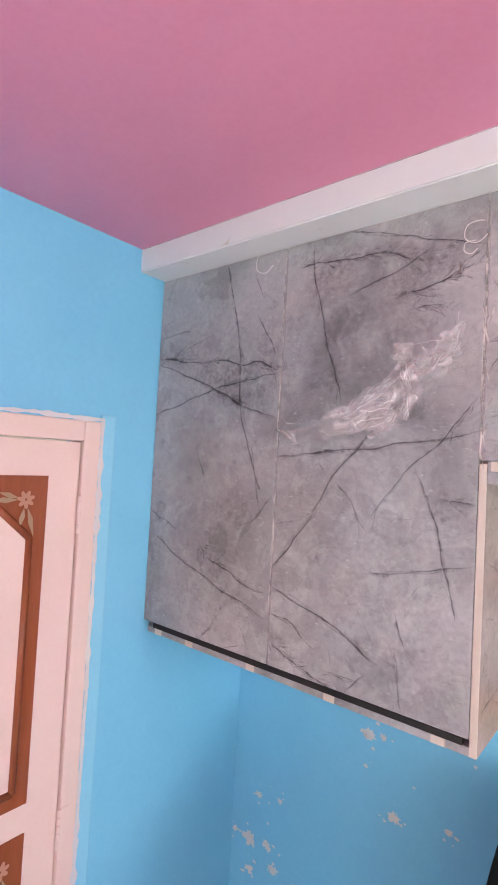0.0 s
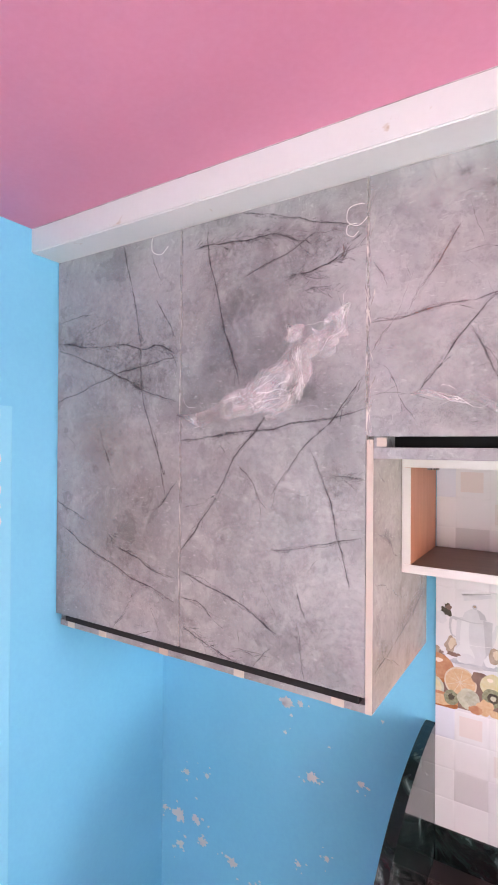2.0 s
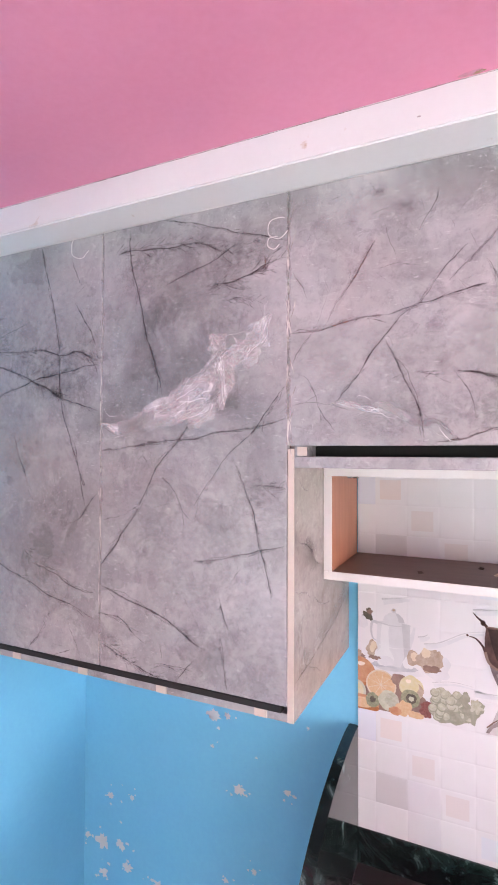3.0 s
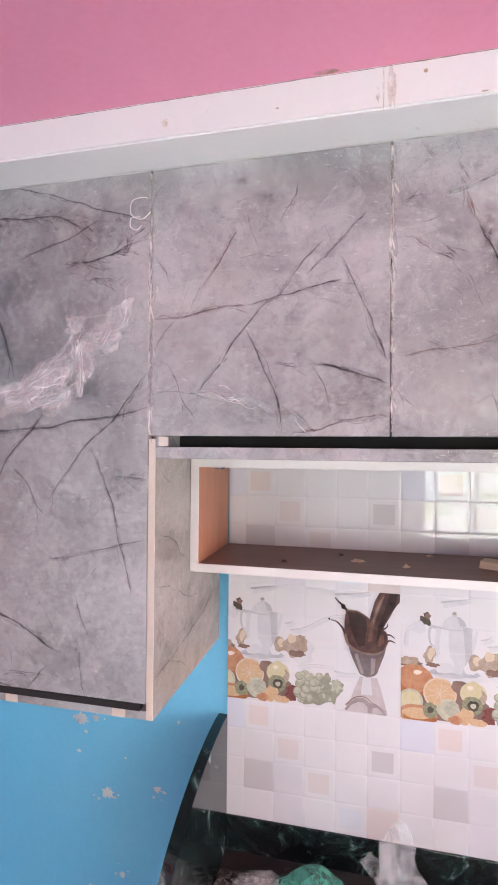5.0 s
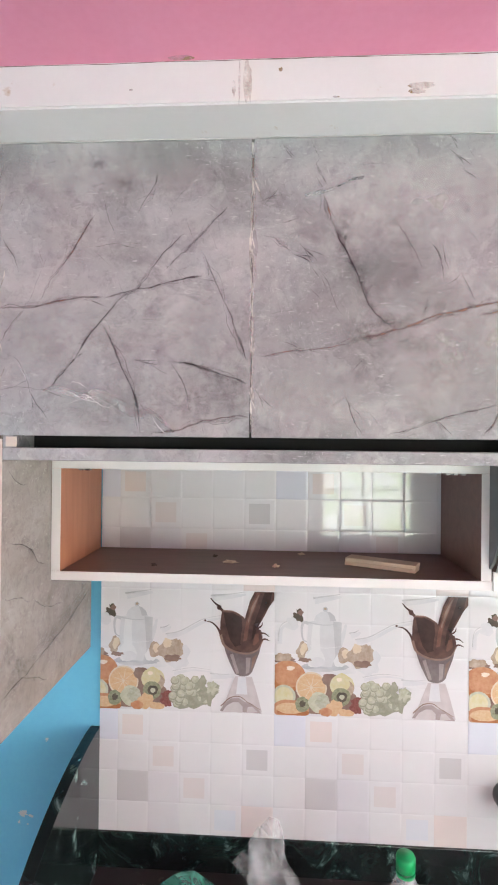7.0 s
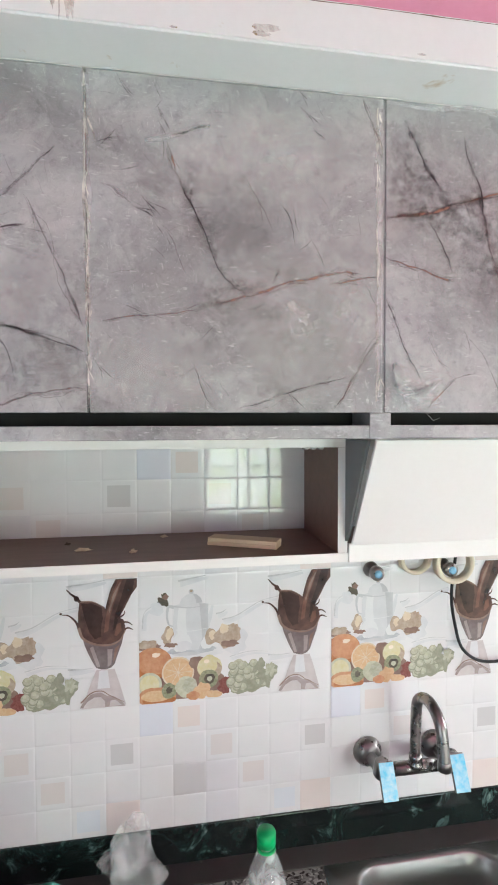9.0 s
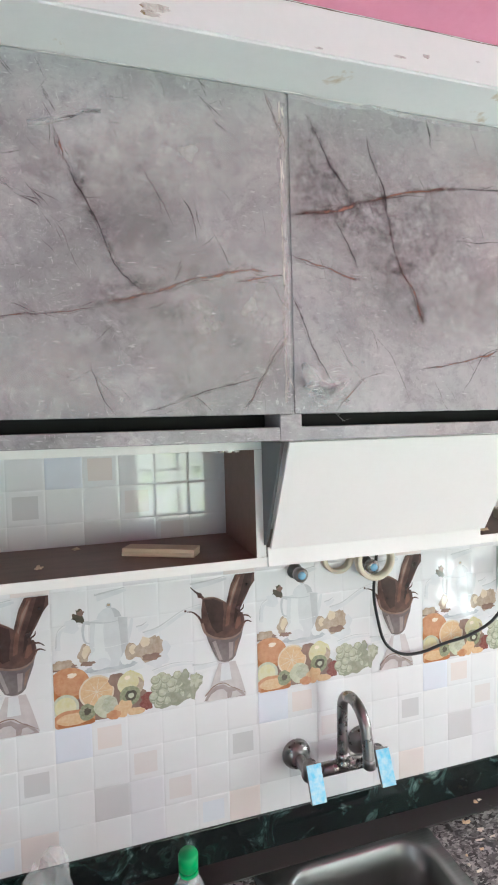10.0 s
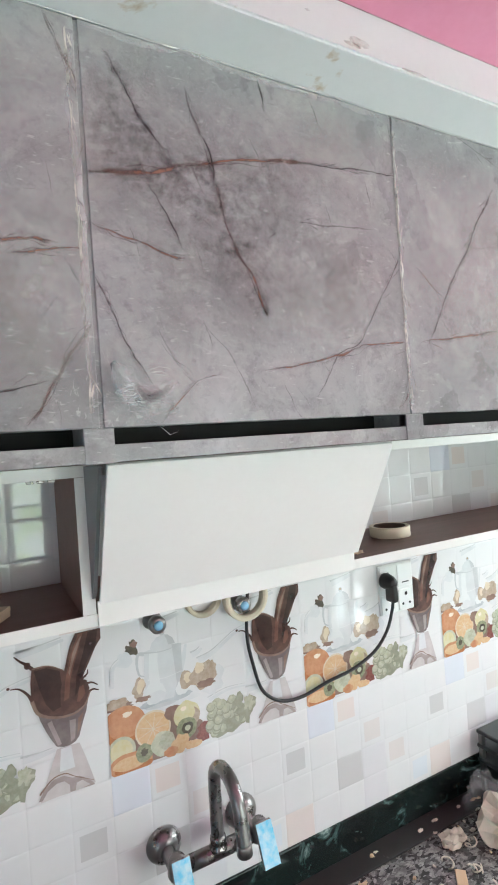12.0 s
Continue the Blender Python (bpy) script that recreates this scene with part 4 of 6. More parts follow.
vein("D", "ink", 1.8, (180, 2252), (199, 2242), (212, 2232))
vein("D", "ink", 1.6, (194, 2266), (220, 2235))
vein("D", "fine", 1.1, (220, 2227), (238, 2202), (269, 2137))
vein("D", "rust", 2.0, (131, 2083), (177, 2090), (219, 2096), (274, 2107))
vein("D", "rust", 3.2, (274, 2107), (319, 2117), (353, 2129), (400, 2144), (461, 2161), (498, 2169), (520, 2164))
vein("D", "rust", 2.8, (473, 2150), (510, 2155), (562, 2163))
vein("D", "ink", 1.6, (162, 2111), (182, 2104), (201, 2095))
vein("D", "rust", 3.0, (526, 2440), (541, 2404), (554, 2370), (560, 2341))
vein("D", "rust", 3.2, (561, 2079), (538, 2042), (515, 2005), (480, 1957))
vein("D", "ink", 1.5, (333, 1958), (386, 1975), (447, 1993), (509, 2011))
vein("D", "ink", 1.7, (425, 2438), (440, 2423))
vein("D", "ink", 1.8, (428, 2413), (450, 2389))
vein("D", "ink", 1.7, (448, 2382), (469, 2364))
vein("D", "fine", 1.5, (336, 2308), (350, 2293), (367, 2264), (387, 2223))
vein("D", "fine", 1.7, (390, 2277), (411, 2247), (422, 2202))
vein("D", "ink", 1.7, (449, 2213), (467, 2173))
vein("D", "fine", 1.2, (422, 2196), (452, 2219))
vein("D", "ink", 1.6, (386, 2146), (398, 2169))
vein("D", "ink", 1.5, (533, 2150), (558, 2115))
vein("D", "fine", 1.3, (234, 2031), (244, 2006), (283, 2035))
vein("D", "ink", 1.5, (267, 2026), (282, 1987), (293, 1961))
vein("D", "fine", 1.4, (305, 2004), (319, 1976))
vein("D", "ink", 1.8, (125, 2332), (165, 2345))
vein("D", "ink", 1.8, (137, 2329), (160, 2355))
vein("D", "ink", 1.5, (160, 2435), (182, 2401))
vein("D", "fine", 1.5, (140, 2070), (155, 2046))
vein("D", "ink", 1.7, (124, 2030), (139, 2009))
vein("D", "fine", 1.4, (404, 1987), (422, 1961))
vein("E", "rust", 5.0, (563, 2255), (594, 2258), (637, 2267), (691, 2287))
vein("E", "rust", 4.2, (691, 2287), (744, 2299), (800, 2314), (876, 2325))
vein("E", "ink", 2.2, (876, 2325), (933, 2330), (1003, 2335), (1059, 2340))
vein("E", "ink", 3.0, (698, 2390), (707, 2354), (723, 2313), (732, 2267))
vein("E", "rust", 3.4, (732, 2267), (745, 2221), (763, 2175), (782, 2140), (801, 2097))
vein("E", "ink", 2.6, (594, 2409), (610, 2386), (623, 2362), (633, 2336), (663, 2300))
vein("E", "ink", 2.4, (807, 2436), (816, 2386))
vein("E", "fine", 1.8, (891, 2428), (912, 2380))
vein("E", "rust", 2.6, (565, 2195), (589, 2186), (623, 2180), (652, 2170), (683, 2166))
vein("E", "ink", 2.2, (639, 2253), (659, 2222), (680, 2176))
vein("E", "ink", 2.2, (564, 2140), (579, 2103), (603, 2047), (630, 1999))
vein("E", "fine", 1.5, (847, 2235), (894, 2236), (1006, 2245))
vein("E", "ink", 1.5, (1060, 2210), (1009, 2142), (959, 2070), (915, 2042), (874, 1983))
vein("E", "rust", 2.8, (789, 2022), (857, 2032), (915, 2044), (950, 2057), (1003, 2063), (1070, 2070))
vein("E", "fine", 1.6, (691, 2092), (722, 2064), (747, 2028), (774, 1963))
vein("E", "ink", 1.6, (640, 2073), (662, 2033), (692, 1998))
vein("E", "rust", 2.0, (636, 1956), (663, 1987), (692, 2010))
vein("E", "fine", 1.5, (818, 2009), (837, 1961))
vein("E", "rust", 2.0, (1063, 2037), (1050, 1987), (1034, 1962))
vein("E", "ink", 1.8, (989, 2320), (1000, 2280))
vein("E", "ink", 2.0, (1046, 2421), (1061, 2367), (1061, 2342))
vein("F", "ink", 2.8, (1296, 2359), (1246, 2289), (1203, 2219), (1153, 2146), (1106, 2067))
vein("F", "rust", 2.6, (1087, 2070), (1160, 2078), (1282, 2095))
vein("F", "fine", 1.8, (1156, 2451), (1315, 2399))
vein("F", "rust", 1.8, (1086, 2197), (1140, 2150))
vein("F", "fine", 1.5, (1226, 2239), (1300, 2258))
cloud("A", -881, 2138, 150, 55, -8, 0.8)
cloud("A", -904, 2086, 90, 22, -12, 0.9)
cloud("A", -1164, 2390, 22, 25, 0, 0.7)
cloud("A", -1096, 2218, 80, 40, 10, 0.5)
cloud("A", -788, 2204, 50, 80, 0, 0.5)
cloud("B", -597, 2367, 130, 35, 12, 0.7)
cloud("B", -387, 2329, 90, 45, 10, 0.8)
cloud("B", -421, 2208, 40, 20, 0, 0.5)
cloud("B", -363, 1856, 60, 60, -20, 0.6)
cloud("B", -695, 1874, 70, 60, 0, 0.35)
cloud("B", -712, 1513, 60, 25, -25, 0.6)
cloud("B", -634, 2341, 70, 60, 0, 0.5)
cloud("C", -135, 2401, 14, 9, 0, 0.9)
cloud("C", -92, 2364, 22, 13, -15, 1)
cloud("C", 39, 2009, 100, 45, 0, 0.8)
cloud("C", -44, 2159, 30, 25, 0, 0.5)
cloud("C", -176, 2256, 20, 30, 30, 0.4)
cloud("C", -131, 1992, 110, 30, 0, 0.4)
cloud("C", 67, 2054, 60, 40, -20, 0.5)
cloud("D", 264, 2280, 18, 55, -6, 1.0)
cloud("D", 287, 2216, 16, 75, 24, 1.0)
cloud("D", 299, 2125, 45, 28, 10, 0.8)
cloud("D", 342, 2141, 40, 16, 10, 0.8)
cloud("D", 388, 2097, 35, 28, 0, 0.6)
cloud("D", 218, 2281, 50, 30, 0, 0.5)
cloud("D", 338, 2253, 70, 70, 0, 0.3)
cloud("E", 630, 2291, 110, 75, -10, 0.9)
cloud("E", 708, 2252, 110, 70, -25, 0.8)
cloud("E", 604, 2341, 60, 90, 0, 0.6)
cloud("E", 764, 2187, 35, 25, 0, 0.9)
cloud("E", 788, 2115, 20, 22, 0, 0.9)
cloud("E", 742, 2173, 70, 25, -20, 0.8)
cloud("E", 795, 2227, 90, 120, 0, 0.35)
cloud("E", 821, 2293, 120, 30, 0, 0.4)
cloud("A", -1157, 1617, 40, 120, 0, 0.3)
# pale patches that raise the colour of doors C and D
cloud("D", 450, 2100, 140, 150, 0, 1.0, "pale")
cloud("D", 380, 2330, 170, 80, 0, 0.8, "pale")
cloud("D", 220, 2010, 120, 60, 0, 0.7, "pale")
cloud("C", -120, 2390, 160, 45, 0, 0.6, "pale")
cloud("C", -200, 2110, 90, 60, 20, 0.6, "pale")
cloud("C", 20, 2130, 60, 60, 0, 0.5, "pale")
# broad dark patches that lower the colour of whole doors
cloud("B", -540, 2180, 260, 280, 0, 0.42)
cloud("B", -500, 1700, 250, 320, 0, 0.42)
cloud("B", -380, 1560, 130, 150, 0, 0.35)
cloud("A", -980, 2200, 230, 260, 0, 0.42)
cloud("A", -960, 1660, 230, 260, 0, 0.38)
cloud("E", 770, 2240, 240, 210, 0, 0.42)
cloud("C", -90, 2040, 190, 90, 0, 0.35)
# further pale patches on doors A, E and F
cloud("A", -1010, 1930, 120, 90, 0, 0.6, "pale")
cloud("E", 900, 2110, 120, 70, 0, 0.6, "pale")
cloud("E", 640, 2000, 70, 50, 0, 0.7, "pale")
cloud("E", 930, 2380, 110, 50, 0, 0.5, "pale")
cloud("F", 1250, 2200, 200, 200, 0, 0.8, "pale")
for key in PANELS:
    print_panel(key)


# ---- crumpled film hanging on the doors ----
def hanging_film(spine, widths, seed, material, label, droops=(), strands=16):
    """A torn sheet of film, gathered in long folds along a line on the door."""
    ob = thing("film_scrap", (spine[0][0], FRONT, spine[0][1]), label, "plastic film")
    lines = [(smooth_line([(x, 0, z) for x, z in spine], 14), widths)]
    for dr in droops:
        lines.append((smooth_line([(x, 0, z) for x, z in dr], 14), (widths[1] * 0.6, widths[1] * 0.35)))
    for li, (line, (w0, w1)) in enumerate(lines):
        n = len(line)
        for layer in range(3):
            bm = bmesh.new()
            rows = []
            for i, p in enumerate(line):
                s = i / (n - 1)
                w = (w0 * (1 - s) + w1 * s) * (0.55 + 0.9 * abs(noise.noise(Vector((seed + li + layer * 3, s * 3.5, 0))))) * min(1, 0.2 + 3 * s, 0.2 + 3 * (1 - s))
                d = (line[min(i + 1, n - 1)] - line[max(i - 1, 0)]).normalized()
                side = Vector((-d.z, 0, d.x))
                shift = side * w * 0.6 * noise.noise(Vector((layer * 9 + seed, s * 4, 2)))
                row = []
                for k in range(13):
                    q = k / 12 - 0.5
                    fold = abs(noise.noise(Vector((s * 1.8, q * 6 + layer, seed + li)))) * 0.012 + abs(noise.noise(Vector((s * 3, q * 13, seed + layer)))) * 0.003
                    edge = 1 + 0.35 * noise.noise(Vector((s * 14, 3 if q > 0 else 7, seed + layer)))
                    row.append(bm.verts.new(p + side * w * q * edge + shift + Vector((0, FRONT - 0.0012 - 0.003 * layer - fold, 0))))
                rows.append(row)
            for a, b in zip(rows, rows[1:]):
                for k in range(12):
                    bm.faces.new((a[k], a[k + 1], b[k + 1], b[k]))
            part("fold", bm, material, ob, "", True)
    # white ribbons draw the film's creases and put its highlights into colour
    bm = bmesh.new()
    rnd2 = random.Random(int(seed))
    for line, (w0, w1) in lines:
        for k in range(strands):
            i0 = rnd2.randint(0, max(0, len(line) - 8))
            i1 = min(len(line) - 1, i0 + rnd2.randint(12, 34))
            off = rnd2.gauss(0, 0.28) * max(w0, w1)
            a, b = line[i0], line[i1]
            ribbon(bm, (a.x, a.z + off), (b.x, b.z + off * rnd2.uniform(0.2, 1.1)), rnd2.uniform(0.0007, 0.0020), seed + k, lambda p: (p.x, FRONT - 0.0125 - 0.006 * abs(noise.noise(Vector((p.x * 20, p.y * 20, seed)))), p.y), 0.020)
    tagged(part("crease", bm, FILMWHITE, ob, "white ribbons for the film's creases and highlights"), kind="stuff")
    return ob


hanging_film([(-0.757, 2.004), (-0.700, 1.994), (-0.649, 2.002), (-0.583, 2.026), (-0.538, 2.046), (-0.496, 2.066), (-0.465, 2.099), (-0.442, 2.135)], (0.030, 0.105), 4.0, FILM,
             "crumpled milky plastic film stuck across the cupboard door", ([(-0.445, 2.135), (-0.400, 2.130), (-0.368, 2.164), (-0.338, 2.203)], [(-0.471, 2.178), (-0.448, 2.140), (-0.438, 2.082), (-0.444, 2.025)], [(-0.56, 2.03), (-0.52, 2.015), (-0.47, 2.03), (-0.445, 2.06)]), 15)
hanging_film([(-0.225, 2.027), (-0.198, 2.030), (-0.149, 2.015), (-0.126, 2.021), (-0.072, 1.992), (-0.042, 1.992), (-0.007, 1.960)], (0.022, 0.016), 9.0, FILMTHIN, "thin clear film clinging to the cupboard door")
hanging_film([(0.580, 2.030), (0.598, 2.000), (0.620, 1.983), (0.655, 1.970)], (0.05, 0.04), 15.0, FILMTHIN, "wrinkled clear film at the door's corner", ([(0.580, 1.995), (0.62, 1.985), (0.66, 2.005)],))
hanging_film([(0.20, 2.338), (0.238, 2.347), (0.265, 2.360), (0.293, 2.367)], (0.006, 0.005), 19.0, FILMTHIN, "thin film streak stuck to the cupboard door", (), 8)

# ---- open shelf below the cupboards ----
ZB, ZT, YS = 1.664, 1.908, 1.195
shelf = thing("open_shelf_unit", (0.8, 1.32, ZB), "long open wall shelf, brown inside with white edges", "shelf")
YE = TILE_Y - 0.003
board("bottom_board", shelf, (-0.2945, 1.90, YS + 0.001, YE, ZB, ZB + 0.018), INNER, 0.0, "brown laminated shelf board")
board("top_board", shelf, (-0.2945, 1.90, YS + 0.001, YE, ZT - 0.018, ZT), INNER, 0.0)
# only the left upright takes the lit orange tone
for x0, x1, y1 in ((-0.2945, -0.276, 1.436), (0.557, 0.5765, YE), (1.88, 1.90, YE)):
    board("upright", shelf, (x0, x1, YS + 0.001, y1, ZB + 0.018, ZT - 0.018), UPRIGHT_LIT if x0 < 0 else INNER, 0.0, "brown laminated upright in a lit orange tone" if x0 < 0 else "dark brown laminated upright")
    board("edge_band", shelf, (x0, x1, YS - 0.001, YS + 0.001, ZB + 0.0185, ZT - 0.0185), BAND, 0.0004, "white edge band")
board("edge_band", shelf, (-0.2945, 1.90, YS - 0.001, YS + 0.001, ZB, ZB + 0.018), BAND, 0.0004, "white edge band")
board("edge_band", shelf, (-0.2945, 1.90, YS - 0.001, YS + 0.001, ZT - 0.018, ZT), BAND, 0.0004, "white edge band")
board("rail", shelf, (0.578, 1.067, YS - 0.006, YS - 0.0012, ZB, 1.7015), BAND, 0.001, "white rail below the flap")
bm = bmesh.new()
cheek = [(YS - 0.0015, 1.706), (YS - 0.0015, ZT - 0.002), (1.083, ZT - 0.002), (1.178, 1.72)]
near, far = [bm.verts.new((0.5715, y, z)) for y, z in cheek], [bm.verts.new((0.5770, y, z)) for y, z in cheek]
bm.faces.new(near)
bm.faces.new(far)
for i in range(4):
    bm.faces.new((near[i], near[(i + 1) % 4], far[(i + 1) % 4], far[i]))
part("cheek", bm, GREYPLASTIC, shelf, "dark grey triangular cheek beside the flap")
bm = bmesh.new()
box(bm, 0.579, 1.067, -0.009, -0.002, 0.0, 0.236, 0.0012)
flap_pose = Matrix.Translation((0, 1.184, 1.705)) @ Matrix.Rotation(math.atan2(0.112, 0.200), 4, "X")
bmesh.ops.transform(bm, matrix=flap_pose, verts=bm.verts)
part("flap", bm, FLAPMAT, shelf, "white board flap tilted out at its top")
for x in (-0.240, -0.227, 0.497, 0.512, 0.527):
    bm = bmesh.new()
    box(bm, x - 0.005, x + 0.005, 1.207, 1.222, ZT - 0.0225, ZT - 0.0185, 0.001)
    part("clip", bm, CHROME, shelf, "small metal hinge clip")

# loose things on the shelf
bm = bmesh.new()
box(bm, -0.075, 0.075, -0.02, 0.02, 0, 0.0075, 0.0006)
box(bm, -0.074, 0.0755, -0.0195, 0.0205, 0.0077, 0.0155, 0.0006)
o = part("wood_offcut", bm, PLY)
o.matrix_world = pose(0.386, 1.292, ZB + 0.0185, 0, 0, -27)
tagged(o, "thin layered plywood offcut lying on the shelf", "wood offcut")


def tape_roll(name, place, radius, width, label, rot=(0, 0, 0)):
    t2 = thing(name, place, label, "tape roll")
    for nm, r0, r1, m in (("tape", radius * 0.80, radius, TAPE), ("core", radius * 0.765, radius * 0.80, TAPE if rot[0] else TAPECORE)):
        b = bmesh.new()
        rings = lathe(b, [(r0, 0.0005), (r1 - 0.001, 0), (r1, 0.001), (r1, width - 0.001), (r1 - 0.001, width), (r0, width - 0.0005)], 40)
        for f in [f for f in b.faces if len(f.verts) > 4]:
            b.faces.remove(f)
        for i in range(40):
            b.faces.new((rings[0][i], rings[-1][i], rings[-1][(i + 1) % 40], rings[0][(i + 1) % 40]))
        o2 = part(nm, b, m, None, "", True)
        o2.parent = t2
    t2.rotation_euler = [radians(a) for a in rot]
    return t2


tape_roll("masking_tape_roll", (1.285, 1.325, ZB + 0.0185), 0.047, 0.024, "cream masking tape roll lying on the shelf")
for k, (x, y, w, h) in enumerate(((0.06, 1.30, 0.030, 0.004), (-0.10, 1.26, 0.012, 0.003), (0.16, 1.27, 0.012, 0.004), (0.02, 1.36, 0.010, 0.003), (1.11, 1.23, 0.03, 0.003), (1.40, 1.40, 0.02, 0.004), (0.22, 1.40, 0.014, 0.003))):
    bm = bmesh.new()
    crumple(bm, (x, y, ZB + 0.0182), (w / 2, 0.005, h), k + 2.0, 0.5, 2)
    tagged(part("wood_chip", bm, PLY if k % 2 == 0 else TAPECORE), "tiny wood chip lying on the brown shelf board", "wood chip", "chips on the shelf")


# ---- counter, sink and stone ----
ZC = 0.885
bm = bmesh.new()
box(bm, XL + 0.9, -0.25, 0.90, 1.40, 0, ZC - 0.032)
box(bm, -0.25, XR - 0.01, 1.30, 1.40, 0, ZC - 0.20)
box(bm, 1.30, 1.42, 0.90, 1.30, 0, ZC - 0.032)
tagged(part("wall_counter_support", bm, CREAM), "plain masonry supports below the counter", "wall", kind="structure")
SX0, SX1, SY0, SY1 = 0.585, 1.054, 0.945, 1.378
worktop = thing("worktop", (0.8, 1.12, ZC - 0.03), "speckled grey granite worktop with dust and shavings", "worktop")
for x0, x1, y0, y1 in ((-0.276, SX0, 0.87, SY1), (SX1, XR, 0.87, SY1), (SX0, SX1, 0.87, SY0)):
    board("slab", worktop, (x0, x1, y0, y1, ZC - 0.03, ZC), GRANITE, 0.003)
bm = bmesh.new()
box(bm, -0.276, XR, SY1 + 0.0005, YB - 0.002, ZC - 0.03, ZC + 0.001, 0.001)
tagged(part("stone_ledge", bm, LEDGE), "dark worn stone strip along the wall", "worktop")
bm = bmesh.new()
box(bm, -0.276, XR, 1.4395, YB - 0.001, ZC + 0.0015, 0.975, 0.002)
tagged(part("stone_upstand", bm, GRANITE_BLACK), "black and green marble upstand behind the worktop", "upstand")

# the end slab, its upper edge a quarter ellipse
bm = bmesh.new()
outline = [(YB - 0.001, ZC - 0.03)] + [(YB - 0.001 - 0.52 * math.sin(a), ZC + 0.345 * math.cos(a)) for a in [math.pi / 2 * i / 28 for i in range(29)]] + [(0.931, ZC - 0.03)]
left = [bm.verts.new((-0.302, y, z)) for y, z in outline]
right = [bm.verts.new((-0.2765, y, z)) for y, z in outline]
bm.faces.new(left)
bm.faces.new(right)
for i in range(len(outline)):
    k = (i + 1) % len(outline)
    bm.faces.new((left[i], left[k], right[k], right[i]))
bmesh.ops.bevel(bm, geom=[e for e in bm.edges if abs(e.verts[0].co.x - e.verts[1].co.x) < 1e-6 and e.verts[0].co.z > ZC], offset=0.002, segments=2, affect="EDGES")
tagged(part("stone_end_slab", bm, GRANITE_BLACK), "polished black marble end slab with a curved top edge", "stone slab")


def sink():
    s = thing("sink", ((SX0 + SX1) / 2, 1.16, ZC - 0.18), "inset stainless steel kitchen sink, dull and wet", "sink")

    def ring(x0, x1, y0, y1, r, z, n=8):
        pts = []
        for cx, cy, a0 in ((x1 - r, y1 - r, 0), (x0 + r, y1 - r, 90), (x0 + r, y0 + r, 180), (x1 - r, y0 + r, 270)):
            for i in range(n + 1):
                a = radians(a0 + 90 * i / n)
                pts.append((cx + r * math.cos(a), cy + r * math.sin(a), z))
        return pts

    bm = bmesh.new()
    X0, X1, Y0, Y1 = 0.648, 1.008, 0.985, 1.356
    levels = [ring(SX0 + 0.001, SX1 - 0.001, SY0 + 0.001, SY1 - 0.001, 0.004, ZC - 0.004), ring(SX0 + 0.001, SX1 - 0.001, SY0 + 0.001, SY1 - 0.001, 0.004, ZC + 0.0015),
              ring(X0 - 0.012, X1 + 0.012, Y0 - 0.012, Y1 + 0.012, 0.082, ZC + 0.002), ring(X0 - 0.006, X1 + 0.006, Y0 - 0.006, Y1 + 0.006, 0.078, ZC + 0.004), ring(X0, X1, Y0, Y1, 0.072, ZC - 0.002),
              ring(X0 + 0.010, X1 - 0.010, Y0 + 0.010, Y1 - 0.010, 0.066, ZC - 0.05), ring(X0 + 0.016, X1 - 0.016, Y0 + 0.016, Y1 - 0.016, 0.06, ZC - 0.145), ring(X0 + 0.045, X1 - 0.045, Y0 + 0.045, Y1 - 0.045, 0.05, ZC - 0.175)]
    rows = [[bm.verts.new(p) for p in lev] for lev in levels]
    for a, b in zip(rows, rows[1:]):
        for i in range(len(a)):
            k = (i + 1) % len(a)
            bm.faces.new((a[i], a[k], b[k], b[i]))
    bm.faces.new(rows[-1])
    part("basin", bm, STEEL, s, "", True)
    bm = bmesh.new()
    lathe(bm, [(0.045, 0), (0.045, 0.003), (0.036, 0.004), (0.030, 0.001)], 28, pose(0.828, 1.17, ZC - 0.1745))
    part("drain", bm, CHROME, s, "round metal drain", True)
    return s


sink()


